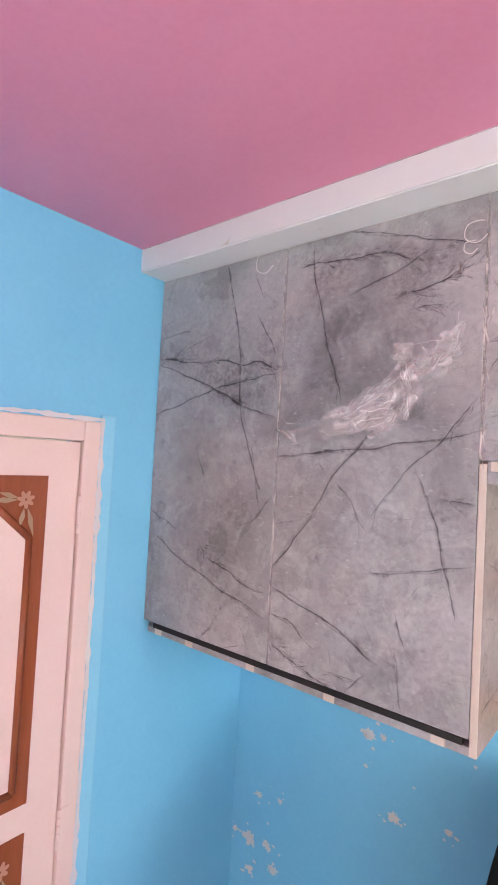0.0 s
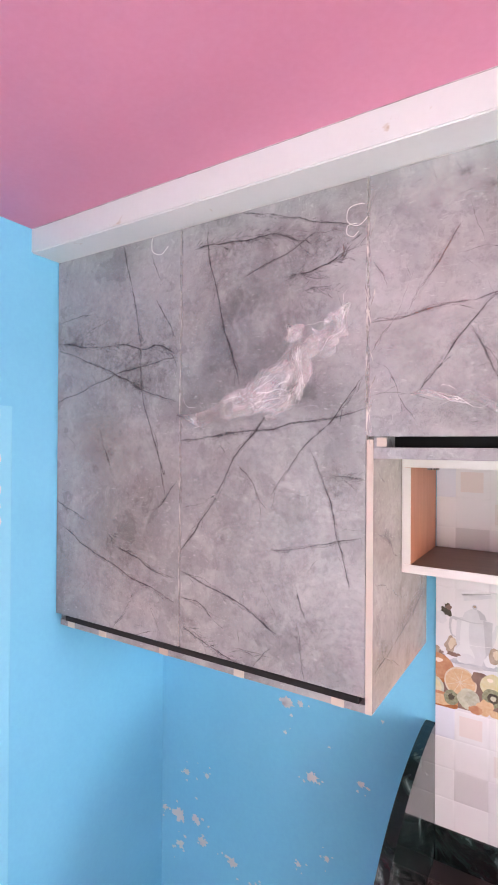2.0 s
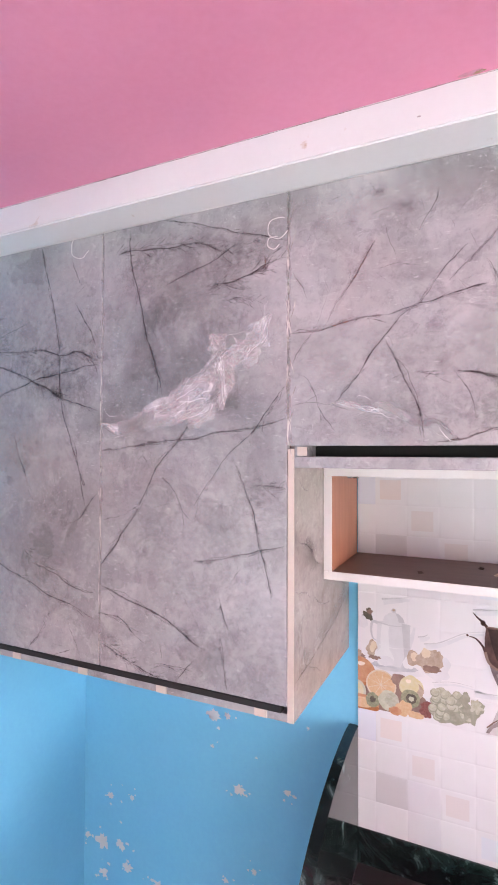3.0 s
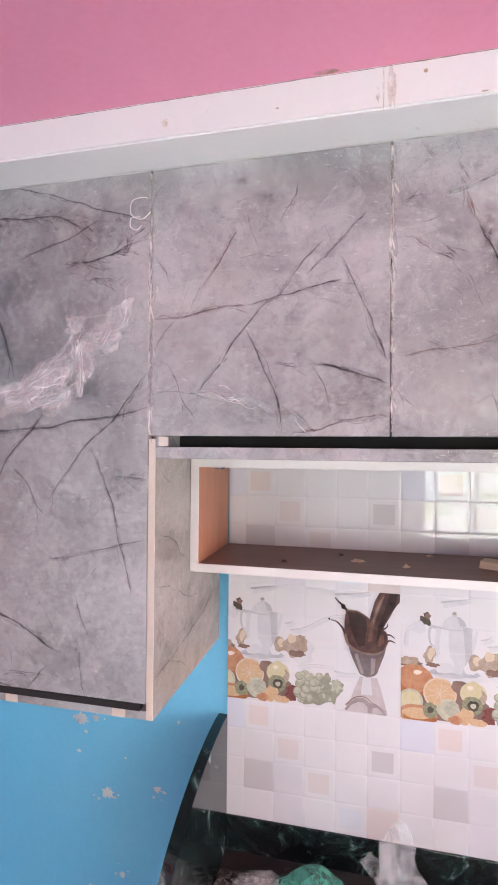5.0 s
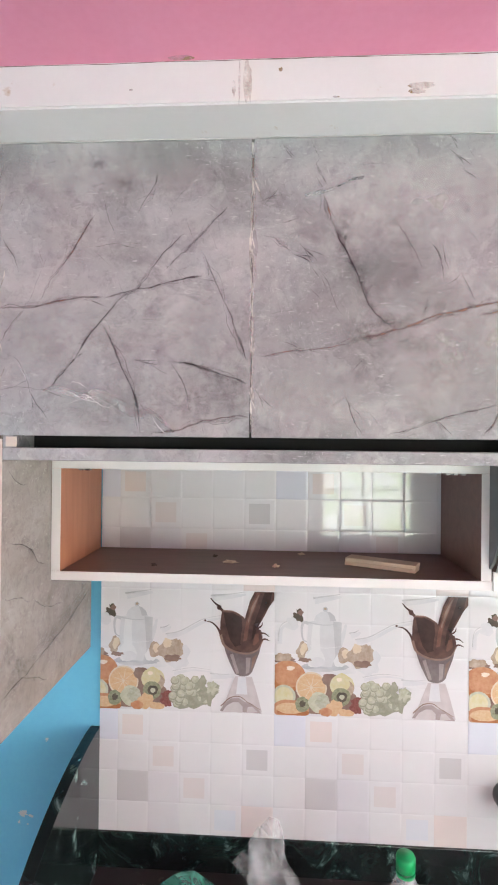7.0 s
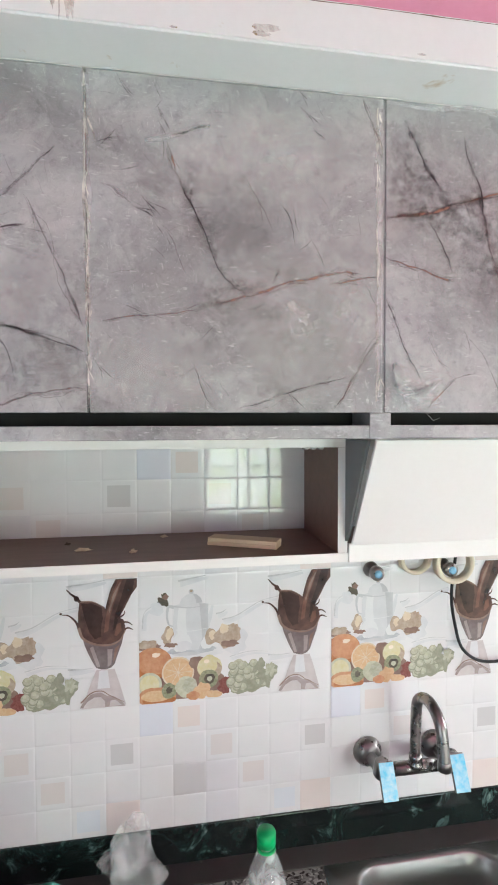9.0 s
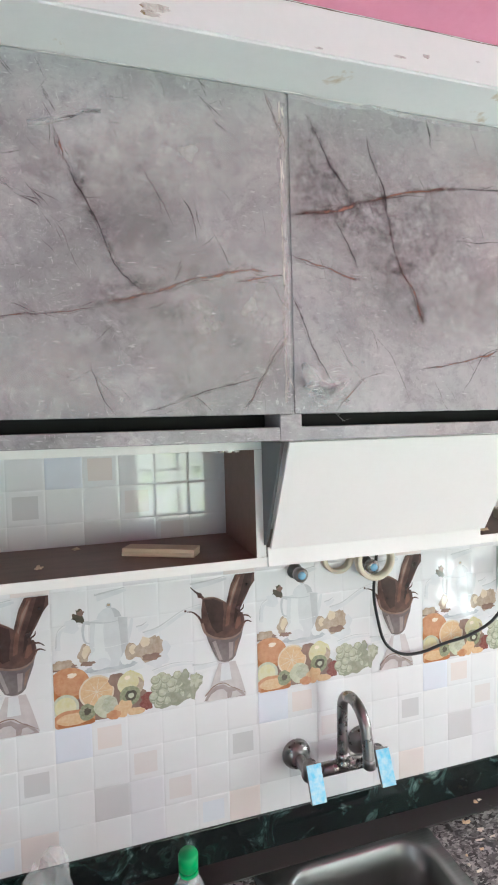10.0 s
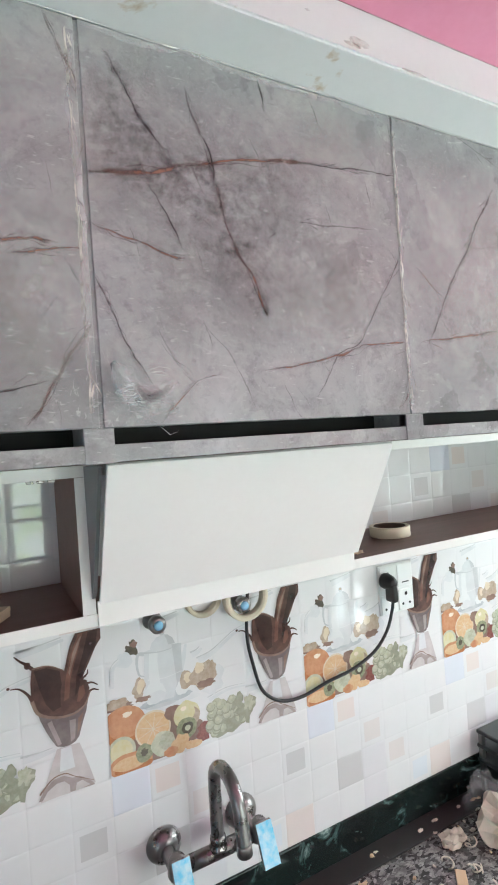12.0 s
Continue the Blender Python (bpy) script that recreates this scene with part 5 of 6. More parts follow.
def mixer():
    """Wall mixer: two flanges, inlet arms, a body bar, two levers and a swan-neck spout."""
    f = thing("wall_mixer_tap", (0.811, TILE_Y, 1.117), "dull chrome wall mixer tap with blue film on its levers", "tap")
    for x in (0.722, 0.900):
        b = bmesh.new()
        lathe(b, [(0.037, 0), (0.037, 0.005), (0.034, 0.013), (0.027, 0.022), (0.017, 0.028)], 28, pose(x, TILE_Y, 1.120, 90))
        part("flange", b, CHROME, f, "", True)
        b = bmesh.new()
        tube(b, smooth_line([(x, TILE_Y - 0.018, 1.120), (x, 1.405, 1.120), (x, 1.375, 1.119), (x, 1.352, 1.117)], 5), 0.0135, 14)
        part("inlet_arm", b, CHROME, f, "", True)
        b = bmesh.new()
        lathe(b, [(0.016, -0.018), (0.018, -0.012), (0.018, 0.020), (0.015, 0.026)], 20, pose(x, 1.358, 1.128, 20))
        part("valve_body", b, CHROME, f, "", True)
        b = bmesh.new()
        box(b, -0.0185, 0.0185, -0.005, 0.004, -0.074, 0.006, 0.003)
        m = Matrix.Translation((x, 1.336, 1.156)) @ Matrix.Rotation(radians(-25), 4, "X")
        bmesh.ops.transform(b, matrix=m, verts=b.verts)
        lever = part("lever", b, CHROME, f)
        b = bmesh.new()
        box(b, -0.0178, 0.0178, -0.0062, -0.0052, -0.073, 0.004, 0.0004)
        bmesh.ops.transform(b, matrix=m, verts=b.verts)
        part("film", b, bluefilm, lever, "blue protective film")
    b = bmesh.new()
    tube(b, [(0.726, 1.368, 1.118), (0.896, 1.368, 1.118)], 0.0155, 18)
    part("body_bar", b, CHROME, f, "", True)
    b = bmesh.new()
    lathe(b, [(0.016, 0), (0.018, 0.004), (0.018, 0.012), (0.014, 0.016), (0.016, 0.02), (0.016, 0.03), (0.012, 0.034)], 20, pose(0.811, 1.362, 1.122))
    part("spout_nut", b, CHROME, f, "", True)
    b = bmesh.new()
    arc = [(0.811, 1.362, 1.15), (0.811, 1.362, 1.21), (0.811, 1.361, 1.25)] + [(0.811, 1.302 + 0.059 * math.cos(a), 1.258 + 0.056 * math.sin(a)) for a in [math.pi * i / 8 for i in range(1, 8)]] + [(0.811, 1.240, 1.245), (0.811, 1.235, 1.215)]
    tube(b, smooth_line(arc, 5), 0.0130, 16)
    part("spout", b, CHROME, f, "", True)
    b = bmesh.new()
    lathe(b, [(0.0142, 0), (0.0142, 0.018), (0.0130, 0.020)], 18, pose(0.811, 1.2345, 1.200))
    part("nozzle", b, CHROME, f, "", True)
    f.location.z -= 0.010


mixer()


def angle_valve(x):
    v2 = thing("angle_valve", (x, TILE_Y, 1.565), "small chrome wall valve with a blue-centred knob", "valve", "valves under the shelf")
    for nm, prof, y, m in (("flange", [(0.020, 0), (0.018, 0.005), (0.010, 0.008), (0.010, 0.026)], TILE_Y, CHROME), ("knob", [(0.014, 0), (0.0175, 0.004), (0.0175, 0.018), (0.014, 0.021)], TILE_Y - 0.025, CHROME), ("cap", [(0.0100, 0), (0.0090, 0.003), (0.004, 0.005)], TILE_Y - 0.046, BLUECAP)):
        b = bmesh.new()
        lathe(b, prof, 24, pose(x, y, 1.572, 90))
        part(nm, b, m, v2, "blue cap" if nm == "cap" else "", True)
    return v2


angle_valve(0.730)
angle_valve(0.924)
tape_roll("masking_tape_roll", (0.840, TILE_Y - 0.004, 1.600), 0.042, 0.02, "cream masking tape roll hanging under the shelf", (90, 0, 0))
tape_roll("masking_tape_roll", (0.930, TILE_Y - 0.030, 1.590), 0.052, 0.02, "cream masking tape roll hanging on the valve", (90, 0, 0))

# switch plate, plug and its lead
plate = thing("socket_plate", (1.397, TILE_Y, 1.505), "white plastic switch and socket plate on the tiles", "socket")
board("plate", plate, (1.336, 1.456, TILE_Y - 0.007, TILE_Y - 0.0005, 1.447, 1.578), WHITEPLASTIC, 0.003)
for x0, x1, z0, z1, nm in ((1.340, 1.392, 1.506, 1.574, "socket"), (1.340, 1.392, 1.450, 1.500, "socket"), (1.400, 1.452, 1.452, 1.506, "socket"), (1.400, 1.452, 1.514, 1.574, "rocker")):
    s = board(nm, plate, (x0, x1, TILE_Y - 0.0095, TILE_Y - 0.0072, z0, z1), WHITEPLASTIC, 0.0015)
    if nm == "socket":
        for dx, dz, r in ((0, 0.014, 0.005), (-0.012, -0.012, 0.0035), (0.012, -0.012, 0.0035)):
            b = bmesh.new()
            lathe(b, [(r, 0), (r, 0.0006)], 12, pose((x0 + x1) / 2 + dx, TILE_Y - 0.0096, (z0 + z1) / 2 + dz, 90))
            part("pin_hole", b, BLACKPLASTIC, s, "dark pin hole")
b = bmesh.new()
box(b, 1.414, 1.438, TILE_Y - 0.0102, TILE_Y - 0.0097, 1.523, 1.526)
part("mark", b, BLACKPLASTIC, plate, "small dark mark")
plug = thing("power_plug", (1.354, TILE_Y - 0.014, 1.54), "black plug with a lead hanging in a loop", "plug")
b = bmesh.new()
lathe(b, [(0.020, 0), (0.021, 0.006), (0.018, 0.022), (0.013, 0.034), (0.010, 0.038)], 16, pose(1.354, TILE_Y - 0.010, 1.540, 90))
box(b, 1.345, 1.363, TILE_Y - 0.05, TILE_Y - 0.018, 1.49, 1.535, 0.005)
part("plug_body", b, BLACKPLASTIC, plug, "", True)
b = bmesh.new()
lead = [(1.354, 1.405, 1.50), (1.350, 1.410, 1.465), (1.335, 1.415, 1.42), (1.295, 1.420, 1.375), (1.225, 1.425, 1.345), (1.150, 1.428, 1.333), (1.075, 1.428, 1.319), (1.015, 1.428, 1.326), (0.970, 1.428, 1.362), (0.950, 1.428, 1.425), (0.938, 1.425, 1.50), (0.945, 1.42, 1.60), (0.952, 1.42, 1.661)]
tube(b, smooth_line(lead, 7), 0.0040, 10)
part("lead", b, BLACKPLASTIC, plug, "black power lead", True)


# ---- loose things on the worktop ----
def bottle(x, y):
    o = thing("plastic_bottle", (x, y, ZC), "clear plastic bottle with a green screw cap", "bottle")
    b = bmesh.new()
    lathe(b, [(0.030, 0.0), (0.040, 0.004), (0.042, 0.02), (0.0415, 0.07), (0.0395, 0.08), (0.042, 0.09), (0.042, 0.20), (0.038, 0.235), (0.027, 0.272), (0.0165, 0.298), (0.0135, 0.308), (0.0135, 0.325)], 28, pose(x, y, ZC))
    part("bottle_body", b, PET, o, "", True)
    b = bmesh.new()
    lathe(b, [(0.0165, 0.0), (0.0168, 0.021), (0.0150, 0.025)], 28, pose(x, y, ZC + 0.312))
    part("cap", b, GREENCAP, o, "ribbed green cap", True)
    b = bmesh.new()
    lathe(b, [(0.0165, 0), (0.0165, 0.005)], 24, pose(x, y, ZC + 0.303))
    part("neck_ring", b, GREENCAP, o)


bottle(0.394, 1.10)


def bag(name, centre, size, seed, material, label, category, detail=3, amount=0.4):
    """A crumpled bag or paper: a few sharp creases between flat facets."""
    bm = bmesh.new()
    crumple(bm, centre, size, seed, amount, detail)
    rnd3 = random.Random(int(seed * 10))
    for q in bm.verts:
        q.co += Vector([rnd3.uniform(-0.12, 0.12) * a for a in size]) if q.co.z > centre[2] + 0.004 else Vector((0, 0, 0))
    return tagged(part(name, bm, material), label, category)


bag("plastic_bag", (0.145, 1.33, ZC + 0.001), (0.052, 0.045, 0.100), 3.3, BAG, "crumpled clear plastic bag standing on the worktop", "bag", 3, 0.75)
bag("plastic_bag", (-0.155, 1.30, ZC + 0.001), (0.07, 0.05, 0.035), 6.1, BAG, "flattened clear plastic bag on the worktop", "bag")
bag("green_bag", (-0.025, 1.315, ZC + 0.001), (0.085, 0.055, 0.055), 8.7, GREENBAG, "crumpled sea-green plastic bag on the worktop", "bag", 2, 0.30)
bag("plastic_bag", (1.605, 1.375, ZC + 0.001), (0.060, 0.045, 0.045), 12.4, BAG, "crumpled clear plastic bag on the granite", "bag")
bag("paper_ball", (1.555, 1.275, ZC + 0.001), (0.062, 0.055, 0.055), 15.2, PAPER, "crumpled cream paper on the granite", "paper")
bag("paper_ball", (1.435, 1.335, ZC + 0.001), (0.032, 0.022, 0.016), 18.2, PAPER, "small torn cream paper scrap on the granite", "paper")
bm = bmesh.new()
box(bm, -0.012, 0.012, -0.13, 0.13, 0, 0.008, 0.0008)
o = part("wood_strip", bm, PALEWOOD)
o.matrix_world = pose(1.285, 1.165, ZC + 0.001, 0, 0, -41)
tagged(o, "pale narrow wood strip lying on the granite", "wood strip")
rnd = random.Random(5)
for k in range(64):
    x, y = rnd.uniform(1.07, 1.62), rnd.uniform(1.04, 1.42)
    bm = bmesh.new()
    crumple(bm, (x, y, ZC + 0.0005), (rnd.uniform(0.002, 0.010), rnd.uniform(0.002, 0.005), rnd.uniform(0.0015, 0.004)), k * 1.3, 0.6, 2)
    tagged(part("wood_shaving", bm, PAPER if k % 3 else PALEWOOD), "small curled wood shaving on the granite", "wood shaving", "shavings on the worktop")
for k in range(14):
    x, y, a0 = rnd.uniform(1.36, 1.66), rnd.uniform(1.10, 1.34), rnd.uniform(0, 6.3)
    curl = [(x + 0.016 * math.cos(a0 + 0.5 * i) * (0.5 + 0.05 * i), y + 0.016 * math.sin(a0 + 0.5 * i) * (0.5 + 0.05 * i), ZC + 0.003 + 0.0016 * i) for i in range(rnd.randint(7, 13))]
    bm = bmesh.new()
    tube(bm, smooth_line(curl, 3), 0.0019, 5)
    tagged(part("curled_shaving", bm, PAPER), "pale curled wood shaving on the granite", "wood shaving", "curls on the worktop")
stand = thing("metal_stand", (1.72, 1.36, ZC), "dark glossy metal stand at the worktop's end", "stand")
for z in (0.93, 0.97, 1.01, 1.05):
    board("bar", stand, (1.645, 1.80, 1.30, 1.425, z, z + 0.012), BLACKPLASTIC, 0.004)
for x, y in ((1.655, 1.31), (1.79, 1.31), (1.655, 1.415), (1.79, 1.415)):
    board("leg", stand, (x - 0.007, x + 0.007, y - 0.007, y + 0.007, ZC, 1.05), STEEL, 0.002)

# ---- wall tiles, each embossed in 24 pillows ----
TW, TH = 0.467, 0.303
CX, CZ = TW / 6, TH / 4
TILE_X, TILE_Z, TILE_CUT = -0.308, 0.975, 0.032


def cut_left(bm):
    """Trim what a first tile of a row loses at the wall's end."""
    bmesh.ops.bisect_plane(bm, geom=bm.verts[:] + bm.edges[:] + bm.faces[:], plane_co=(TILE_CUT, 0, 0), plane_no=(1, 0, 0), clear_inner=True)


def tile_mesh(name, colours, depth, trimmed=False):
    """One tile: a grid of pillows with sloping edges; colours maps a cell to a slot and an inset."""
    bm = bmesh.new()
    e, g = 0.0034, 0.0008
    gx = g
    for i in range(6):
        for j in range(4):
            x0, x1, z0, z1 = i * CX, (i + 1) * CX, TH - (j + 1) * CZ, TH - j * CZ
            if i == 0:
                x0 += gx * 0.6
            if i == 5:
                x1 -= gx * 0.6
            rings = []
            for inward, back in ((0.0, 1.0), (0.0009, 0.68), (0.0020, 0.28), (e, 0.06), (e + 0.003, 0.0)):
                rings.append([bm.verts.new((x, depth * back, z)) for x, z in ((x0 + inward, z0 + inward), (x1 - inward, z0 + inward), (x1 - inward, z1 - inward), (x0 + inward, z1 - inward))])
            top = rings[-1]
            slot, inset = colours.get((i, j), (0, 0))
            for a, b in zip(rings, rings[1:]):
                for k in range(4):
                    f = bm.faces.new((a[k], a[(k + 1) % 4], b[(k + 1) % 4], b[k]))
                    f.material_index, f.smooth = 0 if inset else slot, True
            if inset:
                ins = [bm.verts.new((x, 0, z)) for x, z in ((x0 + 0.0115, z0 + 0.014), (x1 - 0.014, z0 + 0.014), (x1 - 0.014, z1 - 0.012), (x0 + 0.0115, z1 - 0.012))]
                for k in range(4):
                    bm.faces.new((top[k], top[(k + 1) % 4], ins[(k + 1) % 4], ins[k]))
                f = bm.faces.new(ins)
                f.material_index, f.smooth = slot, True
            else:
                f = bm.faces.new(top)
                f.material_index, f.smooth = slot, True
    if trimmed:
        cut_left(bm)
    me = bpy.data.meshes.new(name)
    bmesh.ops.recalc_face_normals(bm, faces=bm.faces)
    if sum(f.normal.y for f in bm.faces) > 0:
        bmesh.ops.reverse_faces(bm, faces=bm.faces)
    bm.to_mesh(me)
    bm.free()
    for m in (GLAZE, GL_LILAC, GL_SALMON, GL_BEIGE, GL_GREY, GL_MAUVE, GL_SKY):
        me.materials.append(m)
    return me


MOSAIC = {(0, 0): (1, 0), (1, 0): (2, 1), (2, 1): (3, 1), (1, 2): (4, 0), (3, 2): (3, 1), (5, 1): (4, 1), (4, 3): (6, 1), (5, 3): (2, 0), (2, 2): (5, 0), (2, 3): (5, 0)}
plain_tile = tile_mesh("mosaic_tile", MOSAIC, 0.0007)
print_tile = tile_mesh("picture_tile", {}, 0.0007)
plain_tile_cut = tile_mesh("mosaic_tile_cut", MOSAIC, 0.0007, True)
print_tile_cut = tile_mesh("picture_tile_cut", {}, 0.0007, True)


# the picture printed on each tile of the middle row: fruit, a teapot and a cup of chocolate
class Picture:
    """Flat inks laid over one another in tile coordinates, 0 to 1 across and up."""

    def __init__(self):
        self.inks, self.level = {}, 0

    def poly(self, ink_name, pts):
        bm = self.inks.setdefault(ink_name, bmesh.new())
        self.level += 1
        y = -0.00025 - 0.00001 * self.level
        bm.faces.new([bm.verts.new((min(max(u, 0.003), 0.997) * TW, y, min(max(w, 0.004), 0.996) * TH)) for u, w in pts])

    def blob(self, ink_name, u, w, ru, rw, rough=0.0, turn=0.0, n=24):
        pts = []
        for i in range(n):
            a = 2 * math.pi * i / n
            s = 1 + rough * noise.noise(Vector((u * 30 + math.cos(a) * 2, w * 30 + math.sin(a) * 2, 1.0)))
            x, y = ru * TW * s * math.cos(a), rw * TH * s * math.sin(a)
            pts.append((u + (x * math.cos(turn) - y * math.sin(turn)) / TW, w + (x * math.sin(turn) + y * math.cos(turn)) / TH))
        self.poly(ink_name, pts)

    def stroke(self, ink_name, line, width):
        pts = smooth_line([(u * TW, w * TH, 0) for u, w in line], 6)
        one, two = [], []
        for i, p in enumerate(pts):
            d = (pts[min(i + 1, len(pts) - 1)] - pts[max(i - 1, 0)]).normalized()
            s = Vector((-d.y, d.x, 0)) * width * (1 - 0.7 * i / (len(pts) - 1))
            one.append(p + s)
            two.append(p - s)
        for a, b, c, e in zip(one, one[1:], two[1:], two):
            self.poly(ink_name, [(q.x / TW, q.y / TH) for q in (a, b, c, e)])
            self.level -= 1


pic = Picture()
for line, w in ((((0.42, 0.63), (0.50, 0.66), (0.62, 0.76), (0.74, 0.80)), 0.0016), (((0.20, 0.955), (0.28, 0.975), (0.34, 0.99)), 0.0022), (((0.66, 0.955), (0.76, 0.97), (0.84, 0.99)), 0.0020), (((0.39, 0.68), (0.42, 0.69), (0.44, 0.71)), 0.0018), (((0.66, 0.32), (0.72, 0.315), (0.78, 0.32)), 0.0020), (((0.02, 0.60), (0.03, 0.72), (0.08, 0.78)), 0.0014), (((0.46, 0.33), (0.56, 0.36), (0.66, 0.35)), 0.0010)):
    pic.stroke("line", line, w)
    pic.stroke("mist", [(u + 0.008, v2 - 0.02) for u, v2 in line], w * 4)
pic.blob("seed", 0.122, 0.815, 0.026, 0.050, 0.9, 0.5)
pic.blob("cocoalight", 0.135, 0.835, 0.016, 0.024, 0.6)
pic.blob("mist", 0.09, 0.74, 0.030, 0.05, 0.6)
pic.blob("mist", 0.27, 0.385, 0.165, 0.050, 0.2)
pic.blob("dish", 0.265, 0.405, 0.125, 0.032, 0.15)
pic.blob("potshade", 0.24, 0.375, 0.07, 0.014, 0.3)
pic.stroke("potshade", [(0.178, 0.75), (0.150, 0.755), (0.142, 0.69), (0.150, 0.62), (0.172, 0.60)], 0.0042)
pic.stroke("pot", [(0.335, 0.58), (0.357, 0.66), (0.372, 0.75)], 0.0085)
pic.poly("pot", [(0.178, 0.765), (0.172, 0.64), (0.170, 0.53), (0.188, 0.44), (0.225, 0.405), (0.300, 0.405), (0.335, 0.44), (0.350, 0.53), (0.348, 0.64), (0.350, 0.765), (0.31, 0.775), (0.22, 0.775)])
pic.poly("potshade", [(0.305, 0.77), (0.350, 0.765), (0.348, 0.64), (0.350, 0.53), (0.335, 0.44), (0.300, 0.405), (0.318, 0.50), (0.312, 0.64)])
pic.poly("potlight", [(0.200, 0.75), (0.192, 0.62), (0.195, 0.50), (0.215, 0.44), (0.250, 0.44), (0.240, 0.55), (0.235, 0.68), (0.240, 0.75)])
pic.poly("pot", [(0.205, 0.775), (0.215, 0.815), (0.240, 0.845), (0.265, 0.855), (0.290, 0.845), (0.312, 0.815), (0.322, 0.775)])
pic.poly("potshade", [(0.272, 0.852), (0.290, 0.845), (0.312, 0.815), (0.322, 0.775), (0.290, 0.775), (0.285, 0.81)])
pic.blob("potshade", 0.264, 0.868, 0.013, 0.020)
pic.blob("ginger", 0.264, 0.872, 0.008, 0.010)
pic.stroke("potshade", [(0.176, 0.757), (0.26, 0.74), (0.352, 0.757)], 0.0018)
pic.stroke("potlight", [(0.185, 0.57), (0.26, 0.555), (0.345, 0.57)], 0.0014)
pic.blob("potlight", 0.215, 0.47, 0.050, 0.075, 0.2)
pic.blob("mist", 0.225, 0.44, 0.040, 0.040, 0.2)
pic.blob("potlight", 0.34, 0.45, 0.030, 0.05, 0.3)
pic.blob("cocoalight", 0.060, 0.445, 0.060, 0.030, 0.5)
pic.blob("ginger", 0.045, 0.47, 0.050, 0.035, 0.5)
pic.blob("orangedark", 0.07, 0.43, 0.030, 0.014, 0.5)
pic.blob("ginger", 0.145, 0.53, 0.026, 0.070, 0.4, -0.3)
pic.blob("peel", 0.152, 0.545, 0.016, 0.048, 0.3, -0.3)
pic.blob("cocoalight", 0.16, 0.455, 0.035, 0.018, 0.5)
pic.blob("mist", 0.475, 0.46, 0.075, 0.115, 0.4)
pic.blob("ginger", 0.365, 0.50, 0.034, 0.062, 0.3)
pic.blob("peel", 0.372, 0.515, 0.020, 0.035, 0.3)
pic.blob("ginger", 0.445, 0.505, 0.062, 0.095, 0.5)
pic.blob("cocoalight", 0.455, 0.435, 0.045, 0.028, 0.5)
pic.blob("peel", 0.430, 0.555, 0.022, 0.036, 0.5)
pic.blob("ginger", 0.490, 0.52, 0.030, 0.055, 0.5)
pic.blob("cocoalight", 0.22, 0.15, 0.21, 0.135, 0.15)
pic.blob("orange", 0.070, 0.32, 0.095, 0.125)
pic.blob("orangedark", 0.060, 0.265, 0.075, 0.075, 0.1)
pic.blob("orange", 0.075, 0.315, 0.078, 0.085, 0.1)
pic.blob("shine", 0.085, 0.385, 0.022, 0.018, 0.3)
pic.blob("peel", 0.195, 0.235, 0.082, 0.125)
pic.blob("flesh", 0.195, 0.235, 0.074, 0.112)
for i in range(9):
    a = 2 * math.pi * i / 9
    pic.stroke("peel", [(0.195, 0.235), (0.195 + 0.04 * math.cos(a), 0.235 + 0.06 * math.sin(a)), (0.195 + 0.07 * math.cos(a), 0.235 + 0.105 * math.sin(a))], 0.0008)
pic.blob("cocoalight", 0.29, 0.30, 0.04, 0.05, 0.3)
pic.blob("lemon", 0.355, 0.26, 0.062, 0.095, 0.1)
pic.blob("ginger", 0.368, 0.235, 0.050, 0.070, 0.1)
pic.blob("lemon", 0.348, 0.272, 0.046, 0.066, 0.1)
pic.blob("shine", 0.340, 0.305, 0.014, 0.016, 0.2)
pic.blob("lime", 0.052, 0.155, 0.062, 0.095)
pic.blob("lemon", 0.052, 0.155, 0.048, 0.075)
pic.blob("orange", 0.085, 0.055, 0.10, 0.075, 0.1)
pic.blob("orangedark", 0.10, 0.025, 0.085, 0.035, 0.1)
pic.blob("flesh", 0.085, 0.060, 0.075, 0.045, 0.1)
pic.blob("kiwi", 0.150, 0.095, 0.038, 0.062, 0.1)
pic.blob("seed", 0.150, 0.10, 0.016, 0.026, 0.3)
pic.blob("lime", 0.235, 0.115, 0.055, 0.085, 0.1)
pic.blob("grape", 0.255, 0.125, 0.038, 0.06, 0.2)
pic.blob("kiwi", 0.350, 0.165, 0.050, 0.075, 0.1)
pic.blob("seed", 0.355, 0.165, 0.028, 0.042, 0.3)
pic.blob("lime", 0.355, 0.165, 0.014, 0.02, 0.2)
pic.blob("flesh", 0.315, 0.075, 0.045, 0.06, 0.3, 0.7)
pic.blob("orange", 0.27, 0.04, 0.035, 0.035, 0.3)
pic.blob("flesh", 0.375, 0.04, 0.045, 0.03, 0.3)
pic.blob("berry", 0.435, 0.105, 0.038, 0.065, 0.6)
pic.blob("leaf", 0.55, 0.14, 0.10, 0.13, 0.3)
rnd = random.Random(8)
for i in range(34):
    u, w = 0.545 + rnd.uniform(-0.085, 0.09), 0.155 + rnd.uniform(-0.10, 0.125)
    pic.blob("leaf", u, w - 0.006, 0.023, 0.034, 0.1, 0, 12)
    pic.blob("grape", u, w, 0.020, 0.030, 0.1, 0, 12)
    pic.blob("lime", u - 0.004, w + 0.008, 0.009, 0.013, 0.1, 0, 8)
pic.blob("leaf", 0.655, 0.165, 0.045, 0.085, 0.9, -0.3)
pic.blob("grape", 0.67, 0.20, 0.03, 0.05, 0.9)
pic.blob("leaf", 0.62, 0.25, 0.02, 0.05, 0.6)
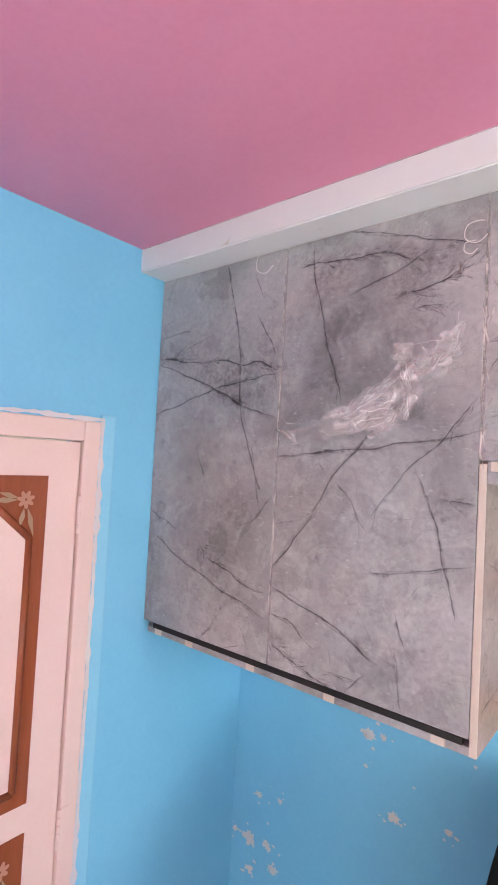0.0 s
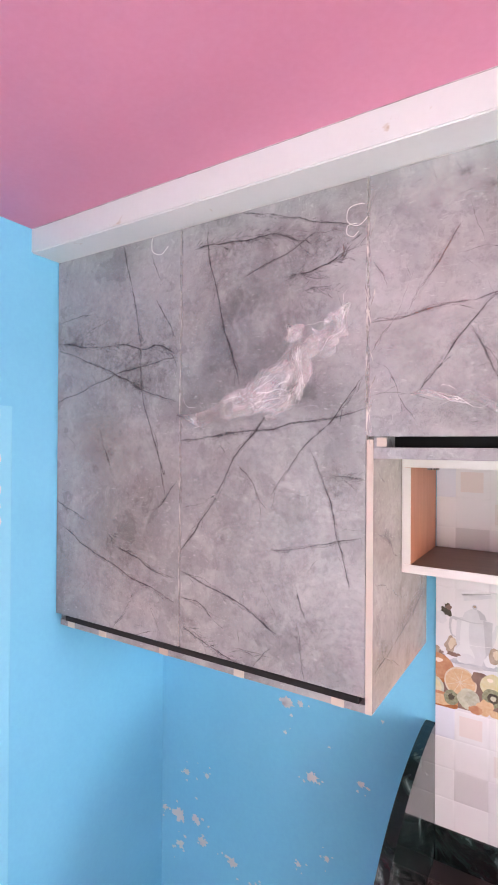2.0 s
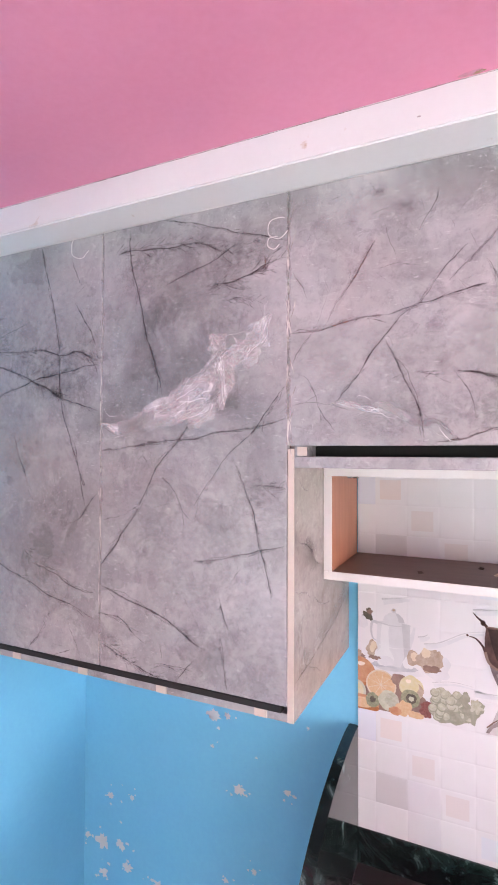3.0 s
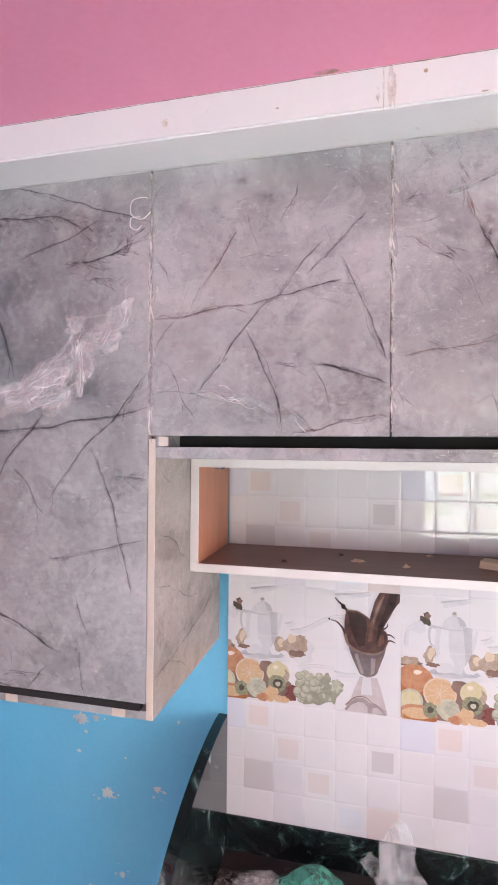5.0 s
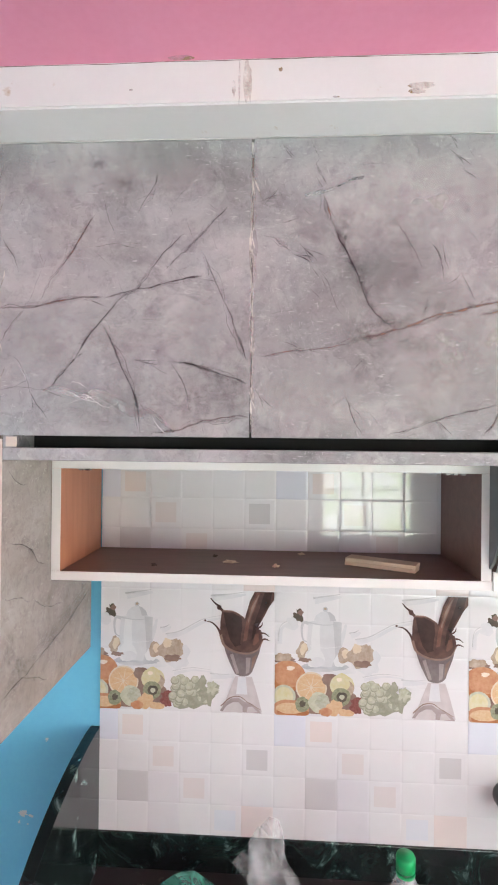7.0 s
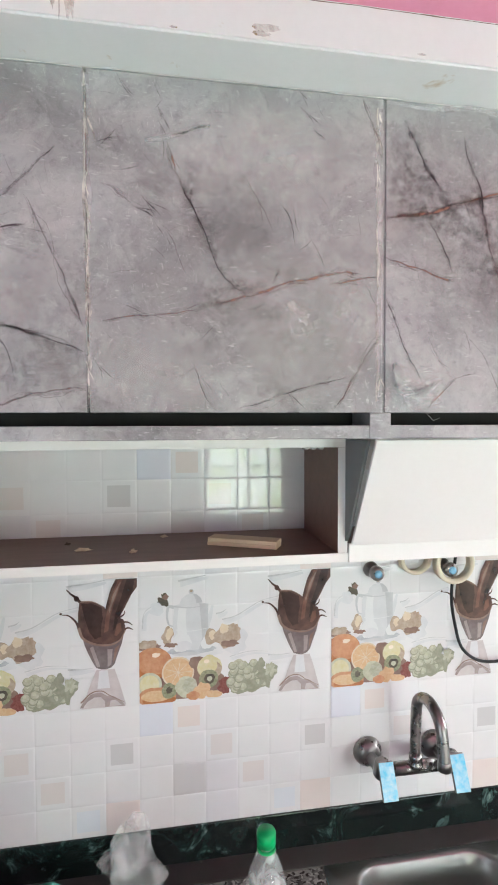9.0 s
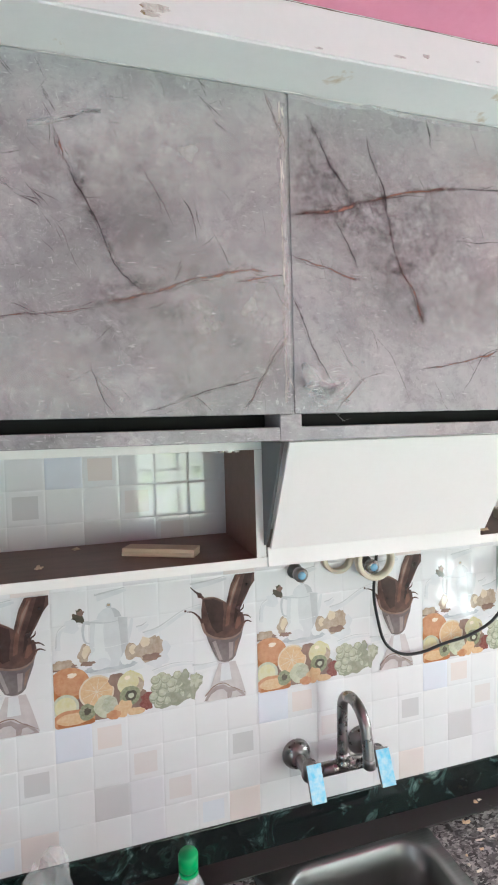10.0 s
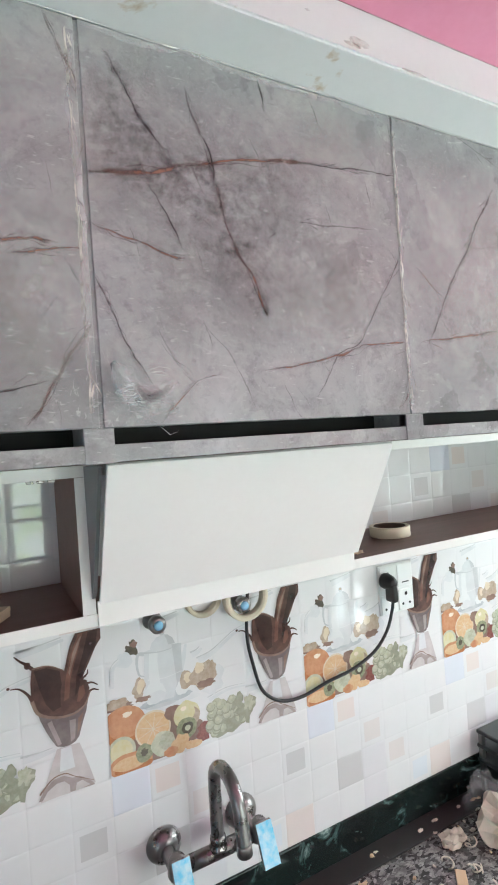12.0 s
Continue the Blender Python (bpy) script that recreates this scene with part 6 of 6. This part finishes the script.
# cup, its contents and its reflection
pic.poly("shadow", [(0.795, 0.305), (0.883, 0.305), (0.905, 0.20), (0.937, 0.02), (0.721, 0.01), (0.765, 0.19)])
pic.poly("mist", [(0.81, 0.30), (0.85, 0.30), (0.86, 0.16), (0.80, 0.16)])
pic.poly("mirrored", [(0.715, 0.02), (0.735, 0.08), (0.775, 0.125), (0.815, 0.13), (0.845, 0.10), (0.875, 0.095), (0.91, 0.06), (0.935, 0.01)])
pic.poly("shadow", [(0.730, 0.02), (0.750, 0.065), (0.785, 0.095), (0.815, 0.095), (0.835, 0.06), (0.835, 0.01)])
pic.poly("shadow", [(0.855, 0.01), (0.862, 0.06), (0.885, 0.065), (0.915, 0.02)])
pic.stroke("cocoalight", [(0.72, 0.06), (0.77, 0.13), (0.82, 0.14), (0.86, 0.10), (0.93, 0.04)], 0.0016)
pic.poly("cupglass", [(0.725, 0.60), (0.742, 0.50), (0.760, 0.43), (0.778, 0.37), (0.795, 0.322), (0.820, 0.308), (0.845, 0.306), (0.868, 0.318), (0.884, 0.345), (0.903, 0.43), (0.920, 0.50), (0.934, 0.60)])
pic.poly("cuplight", [(0.765, 0.48), (0.782, 0.49), (0.815, 0.33), (0.800, 0.325)])
pic.poly("cuplight", [(0.850, 0.46), (0.875, 0.46), (0.868, 0.34), (0.850, 0.325)])
pic.poly("cocoalight", [(0.885, 0.46), (0.908, 0.49), (0.888, 0.39), (0.876, 0.35)])
pic.poly("cocoa", [(0.721, 0.838), (0.745, 0.832), (0.775, 0.836), (0.810, 0.815), (0.840, 0.785), (0.850, 0.72), (0.905, 0.70), (0.928, 0.685), (0.937, 0.63), (0.930, 0.575), (0.910, 0.53), (0.870, 0.502), (0.830, 0.500), (0.790, 0.512), (0.752, 0.535), (0.728, 0.575), (0.712, 0.66), (0.713, 0.75)])
pic.poly("cocoadark", [(0.728, 0.82), (0.775, 0.822), (0.825, 0.785), (0.832, 0.66), (0.822, 0.56), (0.79, 0.545), (0.765, 0.60), (0.745, 0.70)])
pic.poly("cocoawarm", [(0.875, 0.64), (0.915, 0.66), (0.920, 0.60), (0.895, 0.56), (0.868, 0.57)])
pic.stroke("cocoalight", [(0.714, 0.64), (0.735, 0.555), (0.79, 0.506), (0.86, 0.492), (0.91, 0.525), (0.938, 0.60)], 0.0034)
pic.stroke("cocoalight", [(0.722, 0.836), (0.775, 0.834), (0.81, 0.812), (0.838, 0.782)], 0.0016)
pic.poly("cocoa", [(0.893, 0.996), (0.996, 0.996), (0.996, 0.93), (0.970, 0.877), (0.945, 0.80), (0.923, 0.74), (0.900, 0.67), (0.883, 0.56), (0.849, 0.54), (0.820, 0.57), (0.824, 0.66), (0.843, 0.78), (0.868, 0.92)])
pic.poly("cocoawarm", [(0.905, 0.99), (0.925, 0.99), (0.895, 0.86), (0.865, 0.72), (0.855, 0.60), (0.835, 0.59), (0.842, 0.70), (0.865, 0.84)])
pic.poly("cocoalight", [(0.912, 0.97), (0.918, 0.97), (0.890, 0.86), (0.862, 0.74), (0.858, 0.76), (0.880, 0.88)])
pic.poly("cocoadark", [(0.945, 0.99), (0.985, 0.99), (0.975, 0.91), (0.945, 0.83), (0.915, 0.74), (0.890, 0.62), (0.878, 0.60), (0.888, 0.72), (0.920, 0.86)])
pic.stroke("cocoa", [(0.724, 0.835), (0.700, 0.875), (0.680, 0.900), (0.660, 0.935)], 0.0036)
pic.blob("cocoa", 0.706, 0.862, 0.012, 0.022)
pic.stroke("cocoa", [(0.716, 0.64), (0.700, 0.69), (0.670, 0.735), (0.640, 0.745)], 0.0032)
pic.blob("cocoa", 0.632, 0.752, 0.006, 0.009)
pic.stroke("cocoa", [(0.925, 0.60), (0.950, 0.615), (0.975, 0.600)], 0.0030)
pic.stroke("cocoa", [(0.915, 0.66), (0.948, 0.66), (0.972, 0.635)], 0.0028)
pic.stroke("cocoa", [(0.90, 0.69), (0.93, 0.72), (0.935, 0.75)], 0.0026)
picture_meshes, picture_cut = {}, {}
for nm, bm in pic.inks.items():
    bmesh.ops.recalc_face_normals(bm, faces=bm.faces)
    for store, trimmed in ((picture_meshes, False), (picture_cut, True)):
        if trimmed:
            cut_left(bm)
        if len(bm.faces):
            me = bpy.data.meshes.new("print_" + nm)
            bm.to_mesh(me)
            me.materials.append(PRINT[nm])
            store[nm] = me
    bm.free()

bm = bmesh.new()
box(bm, -0.276, XR - 0.001, TILE_Y + 0.0012, YB - 0.0005, TILE_Z - 0.004, 2.20)
part("tile_bed", bm, GROUT, wall_back, "grey grout behind the tiles")
for row in range(4):
    for k in range(6):
        x = TILE_X + TW * k
        whole, trimmed = (print_tile, print_tile_cut) if row == 1 else (plain_tile, plain_tile_cut)
        o = new("tile", whole if k else trimmed)
        o.parent = wall_back
        o.location = (x, TILE_Y, TILE_Z + TH * row)
        if row == 1 and k < 5:
            for nm, me in (picture_meshes if k else picture_cut).items():
                pr = new("printed_" + nm, me)
                pr.parent = o
